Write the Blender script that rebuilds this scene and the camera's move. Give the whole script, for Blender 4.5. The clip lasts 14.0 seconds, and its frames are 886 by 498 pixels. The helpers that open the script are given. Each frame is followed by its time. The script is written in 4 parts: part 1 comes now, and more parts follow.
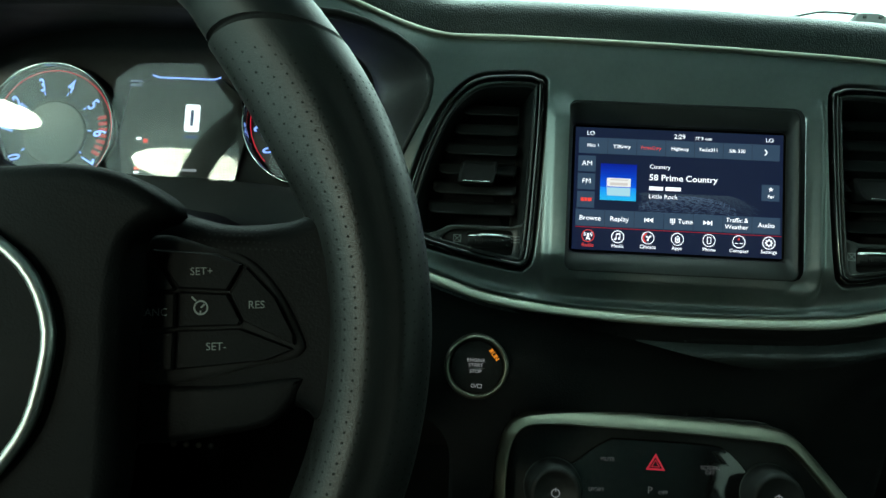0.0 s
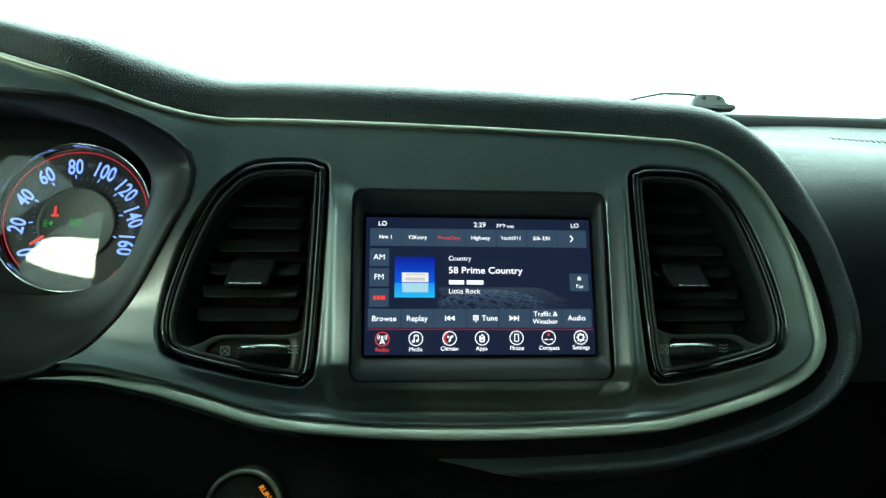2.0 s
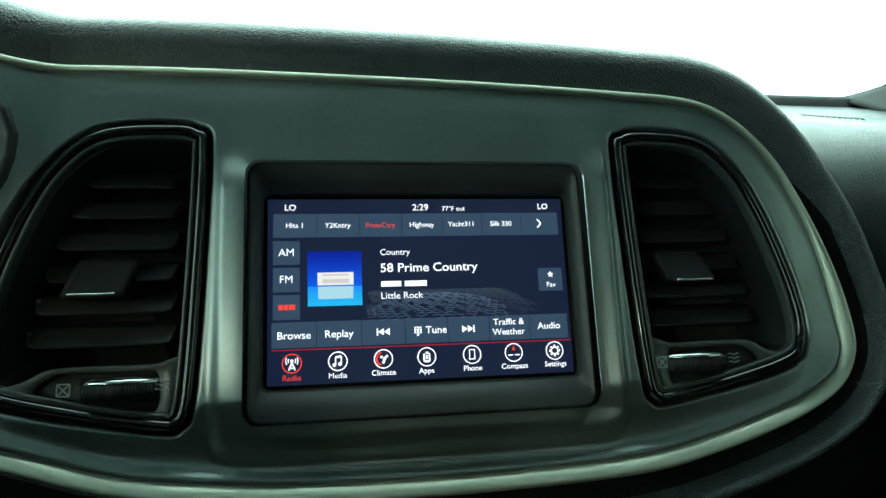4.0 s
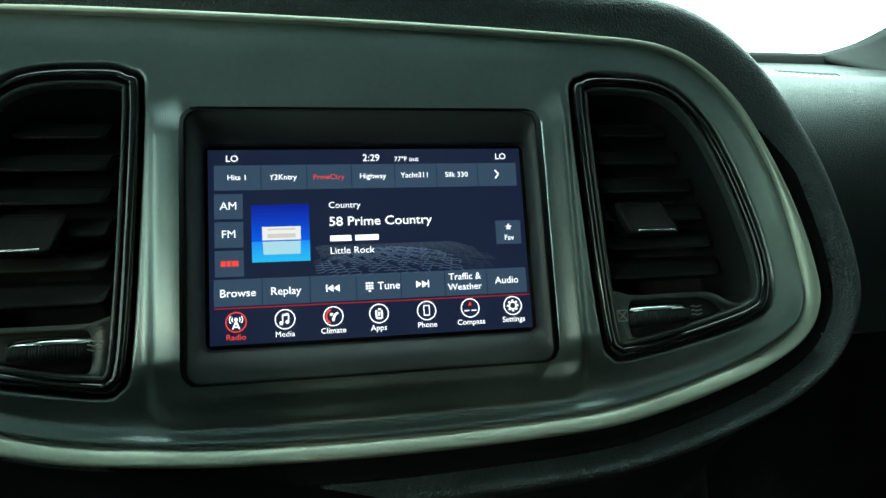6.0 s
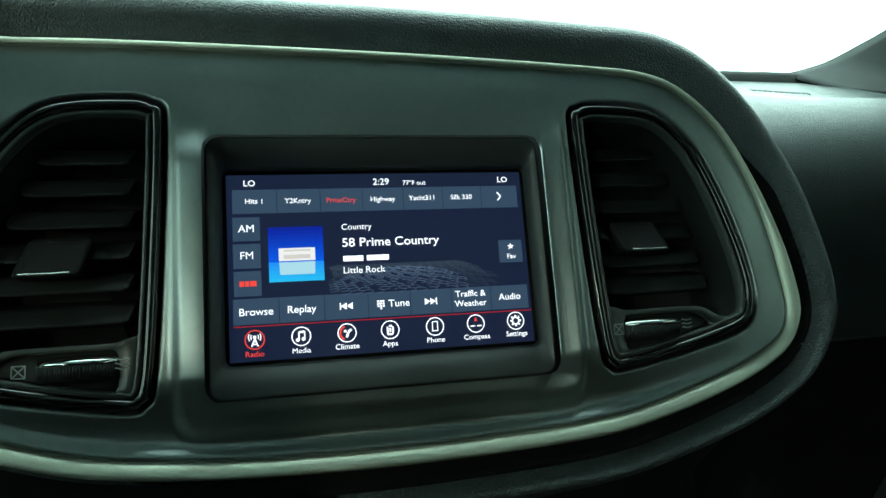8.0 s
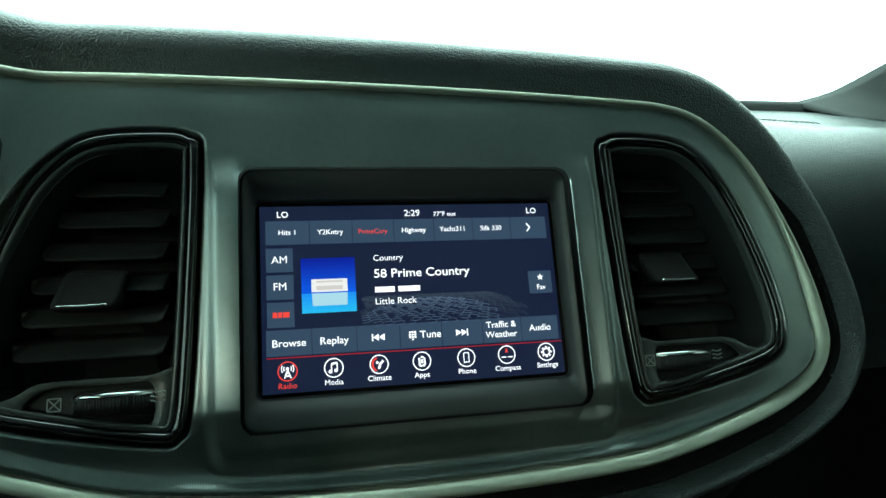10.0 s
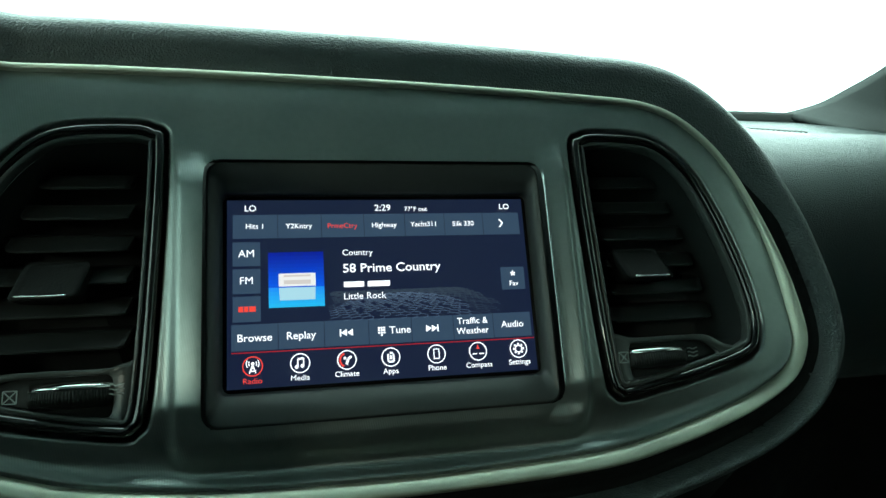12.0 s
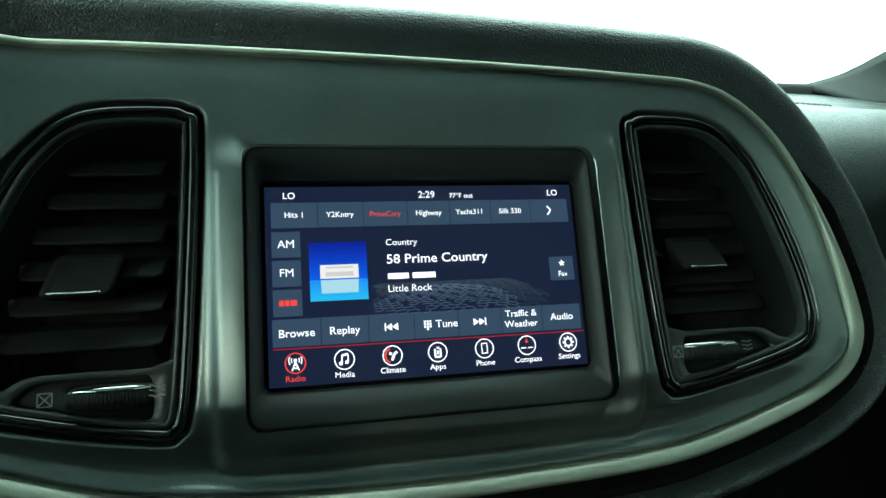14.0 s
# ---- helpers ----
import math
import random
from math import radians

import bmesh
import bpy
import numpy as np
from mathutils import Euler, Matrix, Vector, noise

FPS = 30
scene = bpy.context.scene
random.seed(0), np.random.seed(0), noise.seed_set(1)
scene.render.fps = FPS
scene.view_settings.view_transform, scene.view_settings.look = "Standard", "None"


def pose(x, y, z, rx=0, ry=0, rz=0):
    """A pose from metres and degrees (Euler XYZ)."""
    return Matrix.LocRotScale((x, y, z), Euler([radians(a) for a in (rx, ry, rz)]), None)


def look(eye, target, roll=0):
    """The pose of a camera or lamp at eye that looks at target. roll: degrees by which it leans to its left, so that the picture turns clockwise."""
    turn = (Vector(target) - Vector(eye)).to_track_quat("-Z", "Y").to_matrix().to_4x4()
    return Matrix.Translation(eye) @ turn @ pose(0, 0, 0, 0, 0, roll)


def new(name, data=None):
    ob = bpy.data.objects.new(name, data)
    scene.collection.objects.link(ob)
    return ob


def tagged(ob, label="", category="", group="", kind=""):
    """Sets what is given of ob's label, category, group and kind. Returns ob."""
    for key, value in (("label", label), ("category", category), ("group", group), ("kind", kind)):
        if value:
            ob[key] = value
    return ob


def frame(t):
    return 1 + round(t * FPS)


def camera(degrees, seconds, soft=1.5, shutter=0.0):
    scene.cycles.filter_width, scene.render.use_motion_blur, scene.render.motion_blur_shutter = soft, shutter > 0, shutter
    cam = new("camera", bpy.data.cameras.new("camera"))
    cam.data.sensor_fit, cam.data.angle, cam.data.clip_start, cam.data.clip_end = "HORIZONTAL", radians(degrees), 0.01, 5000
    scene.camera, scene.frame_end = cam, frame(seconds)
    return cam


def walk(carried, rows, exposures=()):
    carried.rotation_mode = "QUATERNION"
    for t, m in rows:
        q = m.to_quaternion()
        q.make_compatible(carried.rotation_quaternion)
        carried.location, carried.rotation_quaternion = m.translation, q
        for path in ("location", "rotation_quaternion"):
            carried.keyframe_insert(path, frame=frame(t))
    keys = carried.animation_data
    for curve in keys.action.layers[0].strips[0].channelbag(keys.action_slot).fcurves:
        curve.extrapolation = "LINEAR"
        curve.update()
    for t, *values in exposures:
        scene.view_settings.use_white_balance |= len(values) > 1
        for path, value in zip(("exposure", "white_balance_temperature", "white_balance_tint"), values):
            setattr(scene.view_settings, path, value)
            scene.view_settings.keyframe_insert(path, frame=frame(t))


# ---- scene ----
cam = camera(69.4, 14.0)
# The dashboard leans forward by LEAN degrees; every place below is given in its own frame: x right, y into the dash, z up along its face.
LEAN = 25.0
PANEL = pose(0, 0, 0.92, -LEAN, 0, 0)
PATH = [
    (0, (-0.1551, -0.4727, -0.0824), (-0.2208, 1.5188, 0.0518), 2.95),
    (0.5, (-0.1151, -0.4603, -0.0789), (-0.1348, 1.5236, 0.1347), 2.13),
    (1, (-0.0938, -0.4525, -0.0695), (-0.0429, 1.5203, 0.2151), 1.22),
    (1.5, (-0.0758, -0.4366, -0.0643), (0.0306, 1.5243, 0.2733), 0.38),
    (2, (-0.0605, -0.4197, -0.0567), (0.1054, 1.5288, 0.3198), -0.36),
    (2.2, (-0.0551, -0.4134, -0.0534), (0.1290, 1.5313, 0.3323), -0.59),
    (4.3, (-0.0381, -0.3115, -0.0423), (0.2985, 1.6165, 0.3176), -2.87),
    (4.5, (-0.0347, -0.3099, -0.0434), (0.3019, 1.6242, 0.2899), -2.96),
    (5, (-0.0342, -0.3056, -0.0484), (0.3260, 1.6332, 0.2427), -3.23),
    (5.5, (-0.0288, -0.3012, -0.0486), (0.3410, 1.6391, 0.2242), -3.39),
    (6, (-0.0261, -0.3060, -0.0477), (0.3512, 1.6339, 0.2224), -3.55),
    (6.5, (-0.0257, -0.3082, -0.0464), (0.3673, 1.6280, 0.2294), -3.67),
    (7, (-0.0273, -0.3081, -0.0469), (0.3782, 1.6249, 0.2352), -3.84),
    (7.5, (-0.0348, -0.3165, -0.0430), (0.3939, 1.6103, 0.2352), -3.96),
    (8, (-0.0435, -0.3208, -0.0448), (0.4001, 1.5972, 0.2522), -4.21),
    (8.5, (-0.0526, -0.3185, -0.0490), (0.3984, 1.5918, 0.2870), -4.39),
    (8.7, (-0.0591, -0.3141, -0.0459), (0.3965, 1.5961, 0.2884), -4.39),
    (10.8, (-0.0590, -0.3329, -0.0305), (0.3686, 1.5842, 0.3701), -3.76),
    (11, (-0.0424, -0.3426, -0.0292), (0.3787, 1.5757, 0.3720), -3.67),
    (11.5, (-0.0202, -0.3388, -0.0486), (0.4004, 1.5713, 0.3694), -4.02),
    (12, (-0.0440, -0.3163, -0.0526), (0.4057, 1.5845, 0.3770), -4.18),
    (12.5, (-0.0352, -0.3107, -0.0416), (0.3962, 1.6016, 0.3514), -4.01),
    (13, (-0.0457, -0.3037, -0.0464), (0.4069, 1.6010, 0.3558), -4.26),
    (13.5, (-0.0517, -0.3019, -0.0426), (0.4034, 1.6097, 0.3202), -4.21),
    (14, (-0.0653, -0.2976, -0.0367), (0.3987, 1.6178, 0.2902), -4.12),
]
walk(cam, [(t, PANEL @ look(eye, target, roll)) for t, eye, target, roll in PATH],
     [(0.0, 0.0), (14.0, 0.0)])

# ---- light: a bright white hall outside the windows ----
world = bpy.data.worlds.new("hall_light")
scene.world = world
world.use_nodes = True
background = world.node_tree.nodes["Background"]
background.inputs["Color"].default_value = (0.66, 1.0, 0.91, 1)
background.inputs["Strength"].default_value = 6.2


def hall_lamp(place, target, wide, high, watts):
    """A ceiling lamp of the hall, seen mirrored in the cluster's lens."""
    data = bpy.data.lights.new("hall_lamp", "AREA")
    data.shape, data.size, data.size_y, data.energy, data.color = "ELLIPSE", wide, high, watts, (0.92, 1.0, 0.76)
    ob = new("hall_lamp", data)
    ob.matrix_world = look(place, target)


hall_lamp((-2.55, -5.00, 2.64), (-0.35, 0.0, 0.95), 1.30, 0.34, 92)
hall_lamp((-4.70, -5.00, 3.14), (-0.35, 0.0, 0.95), 0.80, 0.26, 50)

# ---- helpers of this scene ----
BASE = {}


def thing(name, base, label, category, group="", kind=""):
    ob = new(name)
    ob.empty_display_size = 0.02
    ob.matrix_world = PANEL @ Matrix.Translation(base)
    BASE[ob.name] = Vector(base)
    return tagged(ob, label, category, group, kind)


def mesh_of(name, verts, faces, smooth=True):
    me = bpy.data.meshes.new(name)
    me.from_pydata([tuple(map(float, v)) for v in verts], [], [tuple(map(int, f)) for f in faces])
    if smooth:
        me.polygons.foreach_set("use_smooth", [True] * len(me.polygons))
    return me


def part(name, geo, material, parent, label="", smooth=True, kind=""):
    """One mesh, given in the dash frame, under a thing or a part."""
    verts, faces = geo
    b = BASE[parent.name]
    ob = new(name, mesh_of(name, [(v[0] - b[0], v[1] - b[1], v[2] - b[2]) for v in verts], faces, smooth))
    ob.data.materials.append(material)
    ob.parent = parent
    BASE[ob.name] = b
    return tagged(ob, label, kind=kind)


def solid(name, geo, material, label, category, kind="structure", smooth=True, world_frame=False):
    ob = new(name, mesh_of(name, geo[0], geo[1], smooth))
    ob.data.materials.append(material)
    if not world_frame:
        ob.matrix_world = PANEL.copy()
    BASE[ob.name] = Vector((0, 0, 0))
    return tagged(ob, label, category, kind=kind)


def join(*geos):
    verts, faces = [], []
    for v, f in geos:
        n = len(verts)
        verts += list(v)
        faces += [tuple(i + n for i in q) for q in f]
    return verts, faces


def mirrored(geo, flip):
    if not flip:
        return geo
    return [(-v[0], v[1], v[2]) for v in geo[0]], [tuple(reversed(f)) for f in geo[1]]


def smooth_step(x):
    x = np.clip(x, 0, 1)
    return x * x * (3 - 2 * x)


def spline(points, n=160, closed=True):
    """Points at even steps along a smooth curve through the given ones."""
    p = np.array(points, float)
    k = len(p)
    out = []
    for i in range(k if closed else k - 1):
        a, b, c, d = (p[(i - 1) % k], p[i], p[(i + 1) % k], p[(i + 2) % k]) if closed else (p[max(i - 1, 0)], p[i], p[i + 1], p[min(i + 2, k - 1)])
        for s in np.arange(16) / 16:
            out.append(0.5 * (2 * b + (c - a) * s + (2 * a - 5 * b + 4 * c - d) * s * s + (3 * b - a - 3 * c + d) * s ** 3))
    out.append(p[0] if closed else p[-1])
    out = np.array(out)
    length = np.concatenate([[0], np.cumsum(np.linalg.norm(np.diff(out, axis=0), axis=1))])
    at = np.linspace(0, length[-1], n + 1)[:-1] if closed else np.linspace(0, length[-1], n)
    return np.stack([np.interp(at, length, out[:, i]) for i in range(p.shape[1])], 1)


def rounded(x0, z0, x1, z1, r, n=8):
    """A rounded rectangle, counter-clockwise seen from the cabin."""
    out = []
    for cx, cz, a in ((x1 - r, z0 + r, -90), (x1 - r, z1 - r, 0), (x0 + r, z1 - r, 90), (x0 + r, z0 + r, 180)):
        for i in range(n + 1):
            w = radians(a + 90 * i / n)
            out.append((cx + r * math.cos(w), cz + r * math.sin(w)))
    return np.array(out)


def signed(u, v, poly):
    """Distance to a closed outline, positive inside."""
    best = np.full(u.shape, 1e9)
    inside = np.zeros(u.shape, bool)
    for (ax, az), (bx, bz) in zip(poly, np.roll(poly, -1, 0)):
        ex, ez = bx - ax, bz - az
        k = np.clip(((u - ax) * ex + (v - az) * ez) / max(ex * ex + ez * ez, 1e-12), 0, 1)
        best = np.minimum(best, (u - ax - k * ex) ** 2 + (v - az - k * ez) ** 2)
        if az != bz:
            inside ^= ((az > v) != (bz > v)) & (u < ex * (v - az) / ez + ax)
    best = np.sqrt(best)
    return np.where(inside, best, -best)


def sheet(us, vs, depth, keep):
    """A surface y = depth(u, v) on a grid, cut clean along keep(u, v) = 0."""
    u, v = np.meshgrid(us, vs, indexing="ij")
    step = np.maximum(np.gradient(us)[:, None], np.gradient(vs)[None, :])
    for _ in range(2):
        d, e = keep(u, v), 0.0002
        gu, gv = (keep(u + e, v) - d) / e, (keep(u, v + e) - d) / e
        g = np.maximum(np.hypot(gu, gv), 1e-6)
        near = np.abs(d) < step * 0.62
        u, v = np.where(near, u - d * gu / g ** 2, u), np.where(near, v - d * gv / g ** 2, v)
    ok = keep(u, v) > -step * 0.06
    y = depth(u, v)
    nu, nv = u.shape
    index = np.arange(nu * nv).reshape(nu, nv)
    quad = ok[:-1, :-1] & ok[1:, :-1] & ok[1:, 1:] & ok[:-1, 1:]
    q = np.stack([index[:-1, :-1], index[1:, :-1], index[1:, 1:], index[:-1, 1:]], -1)[quad]
    used = np.unique(q)
    new_index = np.full(nu * nv, -1)
    new_index[used] = np.arange(len(used))
    verts = np.stack([u.ravel(), y.ravel(), v.ravel()], 1)[used]
    return verts.tolist(), new_index[q].tolist()


def loft(rings, cap_start=False, cap_end=False, closed=True):
    n = len(rings[0])
    verts = [tuple(p) for r in rings for p in r]
    faces = []
    for a in range(len(rings) - 1):
        for i in range(n if closed else n - 1):
            j = (i + 1) % n
            faces.append((a * n + i, a * n + j, (a + 1) * n + j, (a + 1) * n + i))
    if cap_start:
        faces.append(tuple(range(n))[::-1])
    if cap_end:
        faces.append(tuple((len(rings) - 1) * n + i for i in range(n)))
    return verts, faces


def flat(poly, y):
    """An outline laid at the depth y."""
    return [(p[0], y, p[1]) for p in poly]


def plate(poly, y_front, y_back, bevel=0.0004):
    """A flat plate with a small bevel round its front."""
    poly = np.array(poly)
    c = poly.mean(0)
    size = np.abs(poly - c).max(0)
    inner = c + (poly - c) * (1 - bevel / np.maximum(size, 1e-6))
    return loft([flat(inner, y_front), flat(poly, y_front + bevel), flat(poly, y_back)], True, True)


def offset(poly, d, relax=0):
    """An outline pushed outwards by d (counter-clockwise)."""
    t = np.roll(poly, -1, 0) - np.roll(poly, 1, 0)
    n = np.stack([t[:, 1], -t[:, 0]], 1) / np.maximum(np.linalg.norm(t, axis=1), 1e-9)[:, None]
    out = poly + n * d
    for _ in range(relax):
        out = (np.roll(out, 1, 0) + 2 * out + np.roll(out, -1, 0)) / 4
    return out


def polar(poly, centre, n=120):
    """An outline read at even angles round a centre."""
    p = np.array(poly) - centre
    fine = spline(p, 1200)
    a = np.arctan2(fine[:, 1], fine[:, 0])
    order = np.argsort(a)
    w = np.linspace(-math.pi, math.pi, n, endpoint=False)
    r = np.interp(w, a[order], np.hypot(fine[:, 0], fine[:, 1])[order], period=2 * math.pi)
    return np.stack([centre[0] + r * np.cos(w), centre[1] + r * np.sin(w)], 1)


def tube(path, radius, n=10, caps=True, closed=False):
    """A round bar along a path; radius may be a list."""
    p = [Vector(q) for q in path]
    rings = []
    side = None
    for i, q in enumerate(p):
        if closed:
            t = (p[(i + 1) % len(p)] - p[i - 1]).normalized()
        else:
            t = (p[min(i + 1, len(p) - 1)] - p[max(i - 1, 0)]).normalized()
        if side is None:
            side = t.cross(Vector((0, 1, 0.13))).normalized()
        side = (side - t * side.dot(t)).normalized()
        other = t.cross(side)
        r = radius[i] if isinstance(radius, (list, tuple)) else radius
        rings.append([q + r * (math.cos(2 * math.pi * k / n) * side + math.sin(2 * math.pi * k / n) * other) for k in range(n)])
    if closed:
        rings.append(rings[0])
    return loft(rings, caps and not closed, caps and not closed)


def disc(cx, cz, r, y, n=40, r_in=0.0):
    if r_in:
        return loft([[(cx + q * math.cos(2 * math.pi * i / n), y, cz + q * math.sin(2 * math.pi * i / n)) for i in range(n)] for q in (r, r_in)])
    return [(cx + r * math.cos(2 * math.pi * i / n), y, cz + r * math.sin(2 * math.pi * i / n)) for i in range(n)], [tuple(range(n))]


def turned_profile(cx, cz, profile, n=48):
    """A body of revolution about an axis along y: rows of (radius, y)."""
    return loft([[(cx + r * math.cos(2 * math.pi * i / n), y, cz + r * math.sin(2 * math.pi * i / n)) for i in range(n)] for r, y in profile], False, True)


def block(x0, x1, y0, y1, z0, z1, b=0.002):
    """A box with bevelled edges."""
    bm = bmesh.new()
    bmesh.ops.create_cube(bm, size=1)
    for v in bm.verts:
        v.co = Vector(((x0 + x1) / 2 + v.co.x * (x1 - x0), (y0 + y1) / 2 + v.co.y * (y1 - y0), (z0 + z1) / 2 + v.co.z * (z1 - z0)))
    bmesh.ops.bevel(bm, geom=bm.edges[:], offset=b, segments=2, affect="EDGES")
    geo = [tuple(v.co) for v in bm.verts], [tuple(v.index for v in f.verts) for f in bm.faces]
    bm.free()
    return geo


def letters(words, x, z, cap, y, align="CENTER", turn=0.0, stretch=1.0, bold=0.0):
    """Raised characters of cap height cap, centred on z, facing the cabin."""
    data = bpy.data.curves.new("letters", "FONT")
    data.body, data.size, data.align_x, data.align_y, data.offset, data.resolution_u = words, cap / 0.69, align, "CENTER", bold, 3
    ob = bpy.data.objects.new("letters", data)
    me = bpy.data.meshes.new_from_object(ob)
    c, s = math.cos(radians(turn)), math.sin(radians(turn))
    verts = []
    for v in me.vertices:
        a, b = v.co.x * stretch, v.co.y
        verts.append((x + c * a - s * b, y, z + s * a + c * b))
    faces = [tuple(p.vertices) for p in me.polygons]
    bpy.data.objects.remove(ob)
    bpy.data.curves.remove(data)
    bpy.data.meshes.remove(me)
    return verts, faces


def poly_at(points, y):
    return [(p[0], y, p[1]) for p in points], [tuple(range(len(points)))]


def strokes(segments, width, y):
    """Flat lines: each (x0, z0, x1, z1)."""
    out = []
    for a, b, c, d in segments:
        l = math.hypot(c - a, d - b) or 1e-9
        nx, nz = -(d - b) / l * width / 2, (c - a) / l * width / 2
        out.append(poly_at([(a + nx, b + nz), (a - nx, b - nz), (c - nx, d - nz), (c + nx, d + nz)], y))
    return join(*out)


# ---- materials ----
def material(name, colour, rough, metal=0.0, grain=0.0, grain_size=0.001, cells=0.0, vary=0.15, vary_size=0.04, emit=None, power=0.0, coat=0.0, hair=0.0, specular=0.5):
    """A surface with a fine grain or leather cells in relief, and colour and gloss that vary at two scales."""
    m = bpy.data.materials.new(name)
    m.use_nodes = True
    nodes, links = m.node_tree.nodes, m.node_tree.links
    b = nodes["Principled BSDF"]
    b.inputs["Base Color"].default_value = (*colour, 1)
    b.inputs["Roughness"].default_value, b.inputs["Metallic"].default_value = rough, metal
    b.inputs["Coat Weight"].default_value, b.inputs["Coat Roughness"].default_value = coat, 0.06
    b.inputs["Specular IOR Level"].default_value = specular
    if emit:
        b.inputs["Emission Color"].default_value, b.inputs["Emission Strength"].default_value = (*emit, 1), power
        return m
    place = nodes.new("ShaderNodeTexCoord").outputs["Object"]

    def noise_at(size, detail=3):
        n = nodes.new("ShaderNodeTexNoise")
        n.inputs["Scale"].default_value, n.inputs["Detail"].default_value = 1 / size, detail
        links.new(place, n.inputs["Vector"])
        return n.outputs["Fac"]

    def ranged(value, low, high):
        r = nodes.new("ShaderNodeMapRange")
        r.inputs["From Min"].default_value, r.inputs["From Max"].default_value = 0.3, 0.7
        r.inputs["To Min"].default_value, r.inputs["To Max"].default_value = low, high
        links.new(value, r.inputs["Value"])
        return r.outputs["Result"]

    if vary:
        wide, fine = noise_at(vary_size, 4), noise_at(vary_size / 12, 2)
        mix = nodes.new("ShaderNodeMath")
        mix.operation = "MULTIPLY"
        links.new(ranged(wide, 1 - vary, 1 + vary), mix.inputs[0])
        links.new(ranged(fine, 1 - vary * 0.5, 1 + vary * 0.5), mix.inputs[1])
        tint = nodes.new("ShaderNodeVectorMath")
        tint.operation = "SCALE"
        tint.inputs[0].default_value = colour
        links.new(mix.outputs[0], tint.inputs["Scale"])
        links.new(tint.outputs[0], b.inputs["Base Color"])
        links.new(ranged(wide, max(rough - 0.05, 0.02), min(rough + 0.06, 1)), b.inputs["Roughness"])
    height = None
    if cells:
        v = nodes.new("ShaderNodeTexVoronoi")
        v.feature = "SMOOTH_F1"
        v.inputs["Scale"].default_value = 1 / cells
        v.inputs["Smoothness"].default_value = 0.6
        warp = nodes.new("ShaderNodeTexNoise")
        warp.inputs["Scale"].default_value = 0.5 / cells
        links.new(place, warp.inputs["Vector"])
        add = nodes.new("ShaderNodeVectorMath")
        add.operation = "MULTIPLY_ADD"
        add.inputs[1].default_value = (cells * 1.6,) * 3
        links.new(warp.outputs["Color"], add.inputs[0])
        links.new(place, add.inputs[2])
        links.new(add.outputs[0], v.inputs["Vector"])
        height = v.outputs["Distance"]
    elif hair:
        turn = nodes.new("ShaderNodeVectorMath")
        turn.operation = "DOT_PRODUCT"
        turn.inputs[1].default_value = (0.985 * 2 * math.pi / hair, 0, 0.17 * 2 * math.pi / hair)
        links.new(place, turn.inputs[0])
        wave = nodes.new("ShaderNodeMath")
        wave.operation = "SINE"
        links.new(turn.outputs["Value"], wave.inputs[0])
        height = wave.outputs[0]
    elif grain:
        height = noise_at(grain_size, 2)
    if height is not None:
        bump = nodes.new("ShaderNodeBump")
        bump.inputs["Strength"].default_value = grain or 0.3
        bump.inputs["Distance"].default_value = cells * (0.60 if grain > 0.9 else 0.38) if cells else (hair * 0.2 if hair else grain_size * 0.3)
        bump.invert = bool(cells)
        links.new(height, bump.inputs["Height"])
        links.new(bump.outputs[0], b.inputs["Normal"])
    return m


def clear_pane(name, tint=(1, 1, 1), rough=0.0):
    """Thin clear glass: see-through, with the gloss of its angle."""
    m = bpy.data.materials.new(name)
    m.use_nodes = True
    nodes, links = m.node_tree.nodes, m.node_tree.links
    nodes.remove(nodes["Principled BSDF"])
    see, gloss, mix, fresnel = (nodes.new(k) for k in ("ShaderNodeBsdfTransparent", "ShaderNodeBsdfGlossy", "ShaderNodeMixShader", "ShaderNodeFresnel"))
    see.inputs["Color"].default_value = (*tint, 1)
    gloss.inputs["Roughness"].default_value = rough
    fresnel.inputs["IOR"].default_value = 1.45
    links.new(fresnel.outputs[0], mix.inputs[0])
    links.new(see.outputs[0], mix.inputs[1])
    links.new(gloss.outputs[0], mix.inputs[2])
    links.new(mix.outputs[0], nodes["Material Output"].inputs["Surface"])
    return m


def brushed(m, amount, along):
    """Gloss drawn out across the brushing that runs along one direction."""
    b = m.node_tree.nodes["Principled BSDF"]
    b.inputs["Anisotropic"].default_value = amount
    line = m.node_tree.nodes.new("ShaderNodeCombineXYZ")
    for k in range(3):
        line.inputs[k].default_value = along[k]
    m.node_tree.links.new(line.outputs[0], b.inputs["Tangent"])
    return m


SATIN = material("satin_graphite_trim", (0.240, 0.268, 0.262), 0.35, 0.9, grain=0.08, hair=0.00105, vary=0.06)
BRIGHT = material("bright_satin_trim", (0.42, 0.43, 0.41), 0.34, 1.0, vary=0.05)
# Lighter than SATIN: window sheen along the trim's lip is put into its colour.
LIPMAT = material("sheen_satin_lip", (0.58, 0.60, 0.50), 0.46, 0.9, vary=0.05)
FRAMING = material("olive_satin_metal", (0.21, 0.215, 0.17), 0.42, 0.95, vary=0.05)
brushed(SATIN, 0.75, (0.985, 0.07, -0.15))
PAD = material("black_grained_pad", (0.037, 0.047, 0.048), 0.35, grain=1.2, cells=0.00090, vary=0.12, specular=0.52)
# Much blacker than PAD: shade under the pad is put into this colour.
LOWER = material("shade_black_skin", (0.005, 0.0055, 0.0055), 0.66, grain=0.35, cells=0.00095, vary=0.15, specular=0.12)
SOFT = material("black_soft_plastic", (0.013, 0.0145, 0.0142), 0.55, grain=0.25, grain_size=0.0006, vary=0.12, specular=0.35)
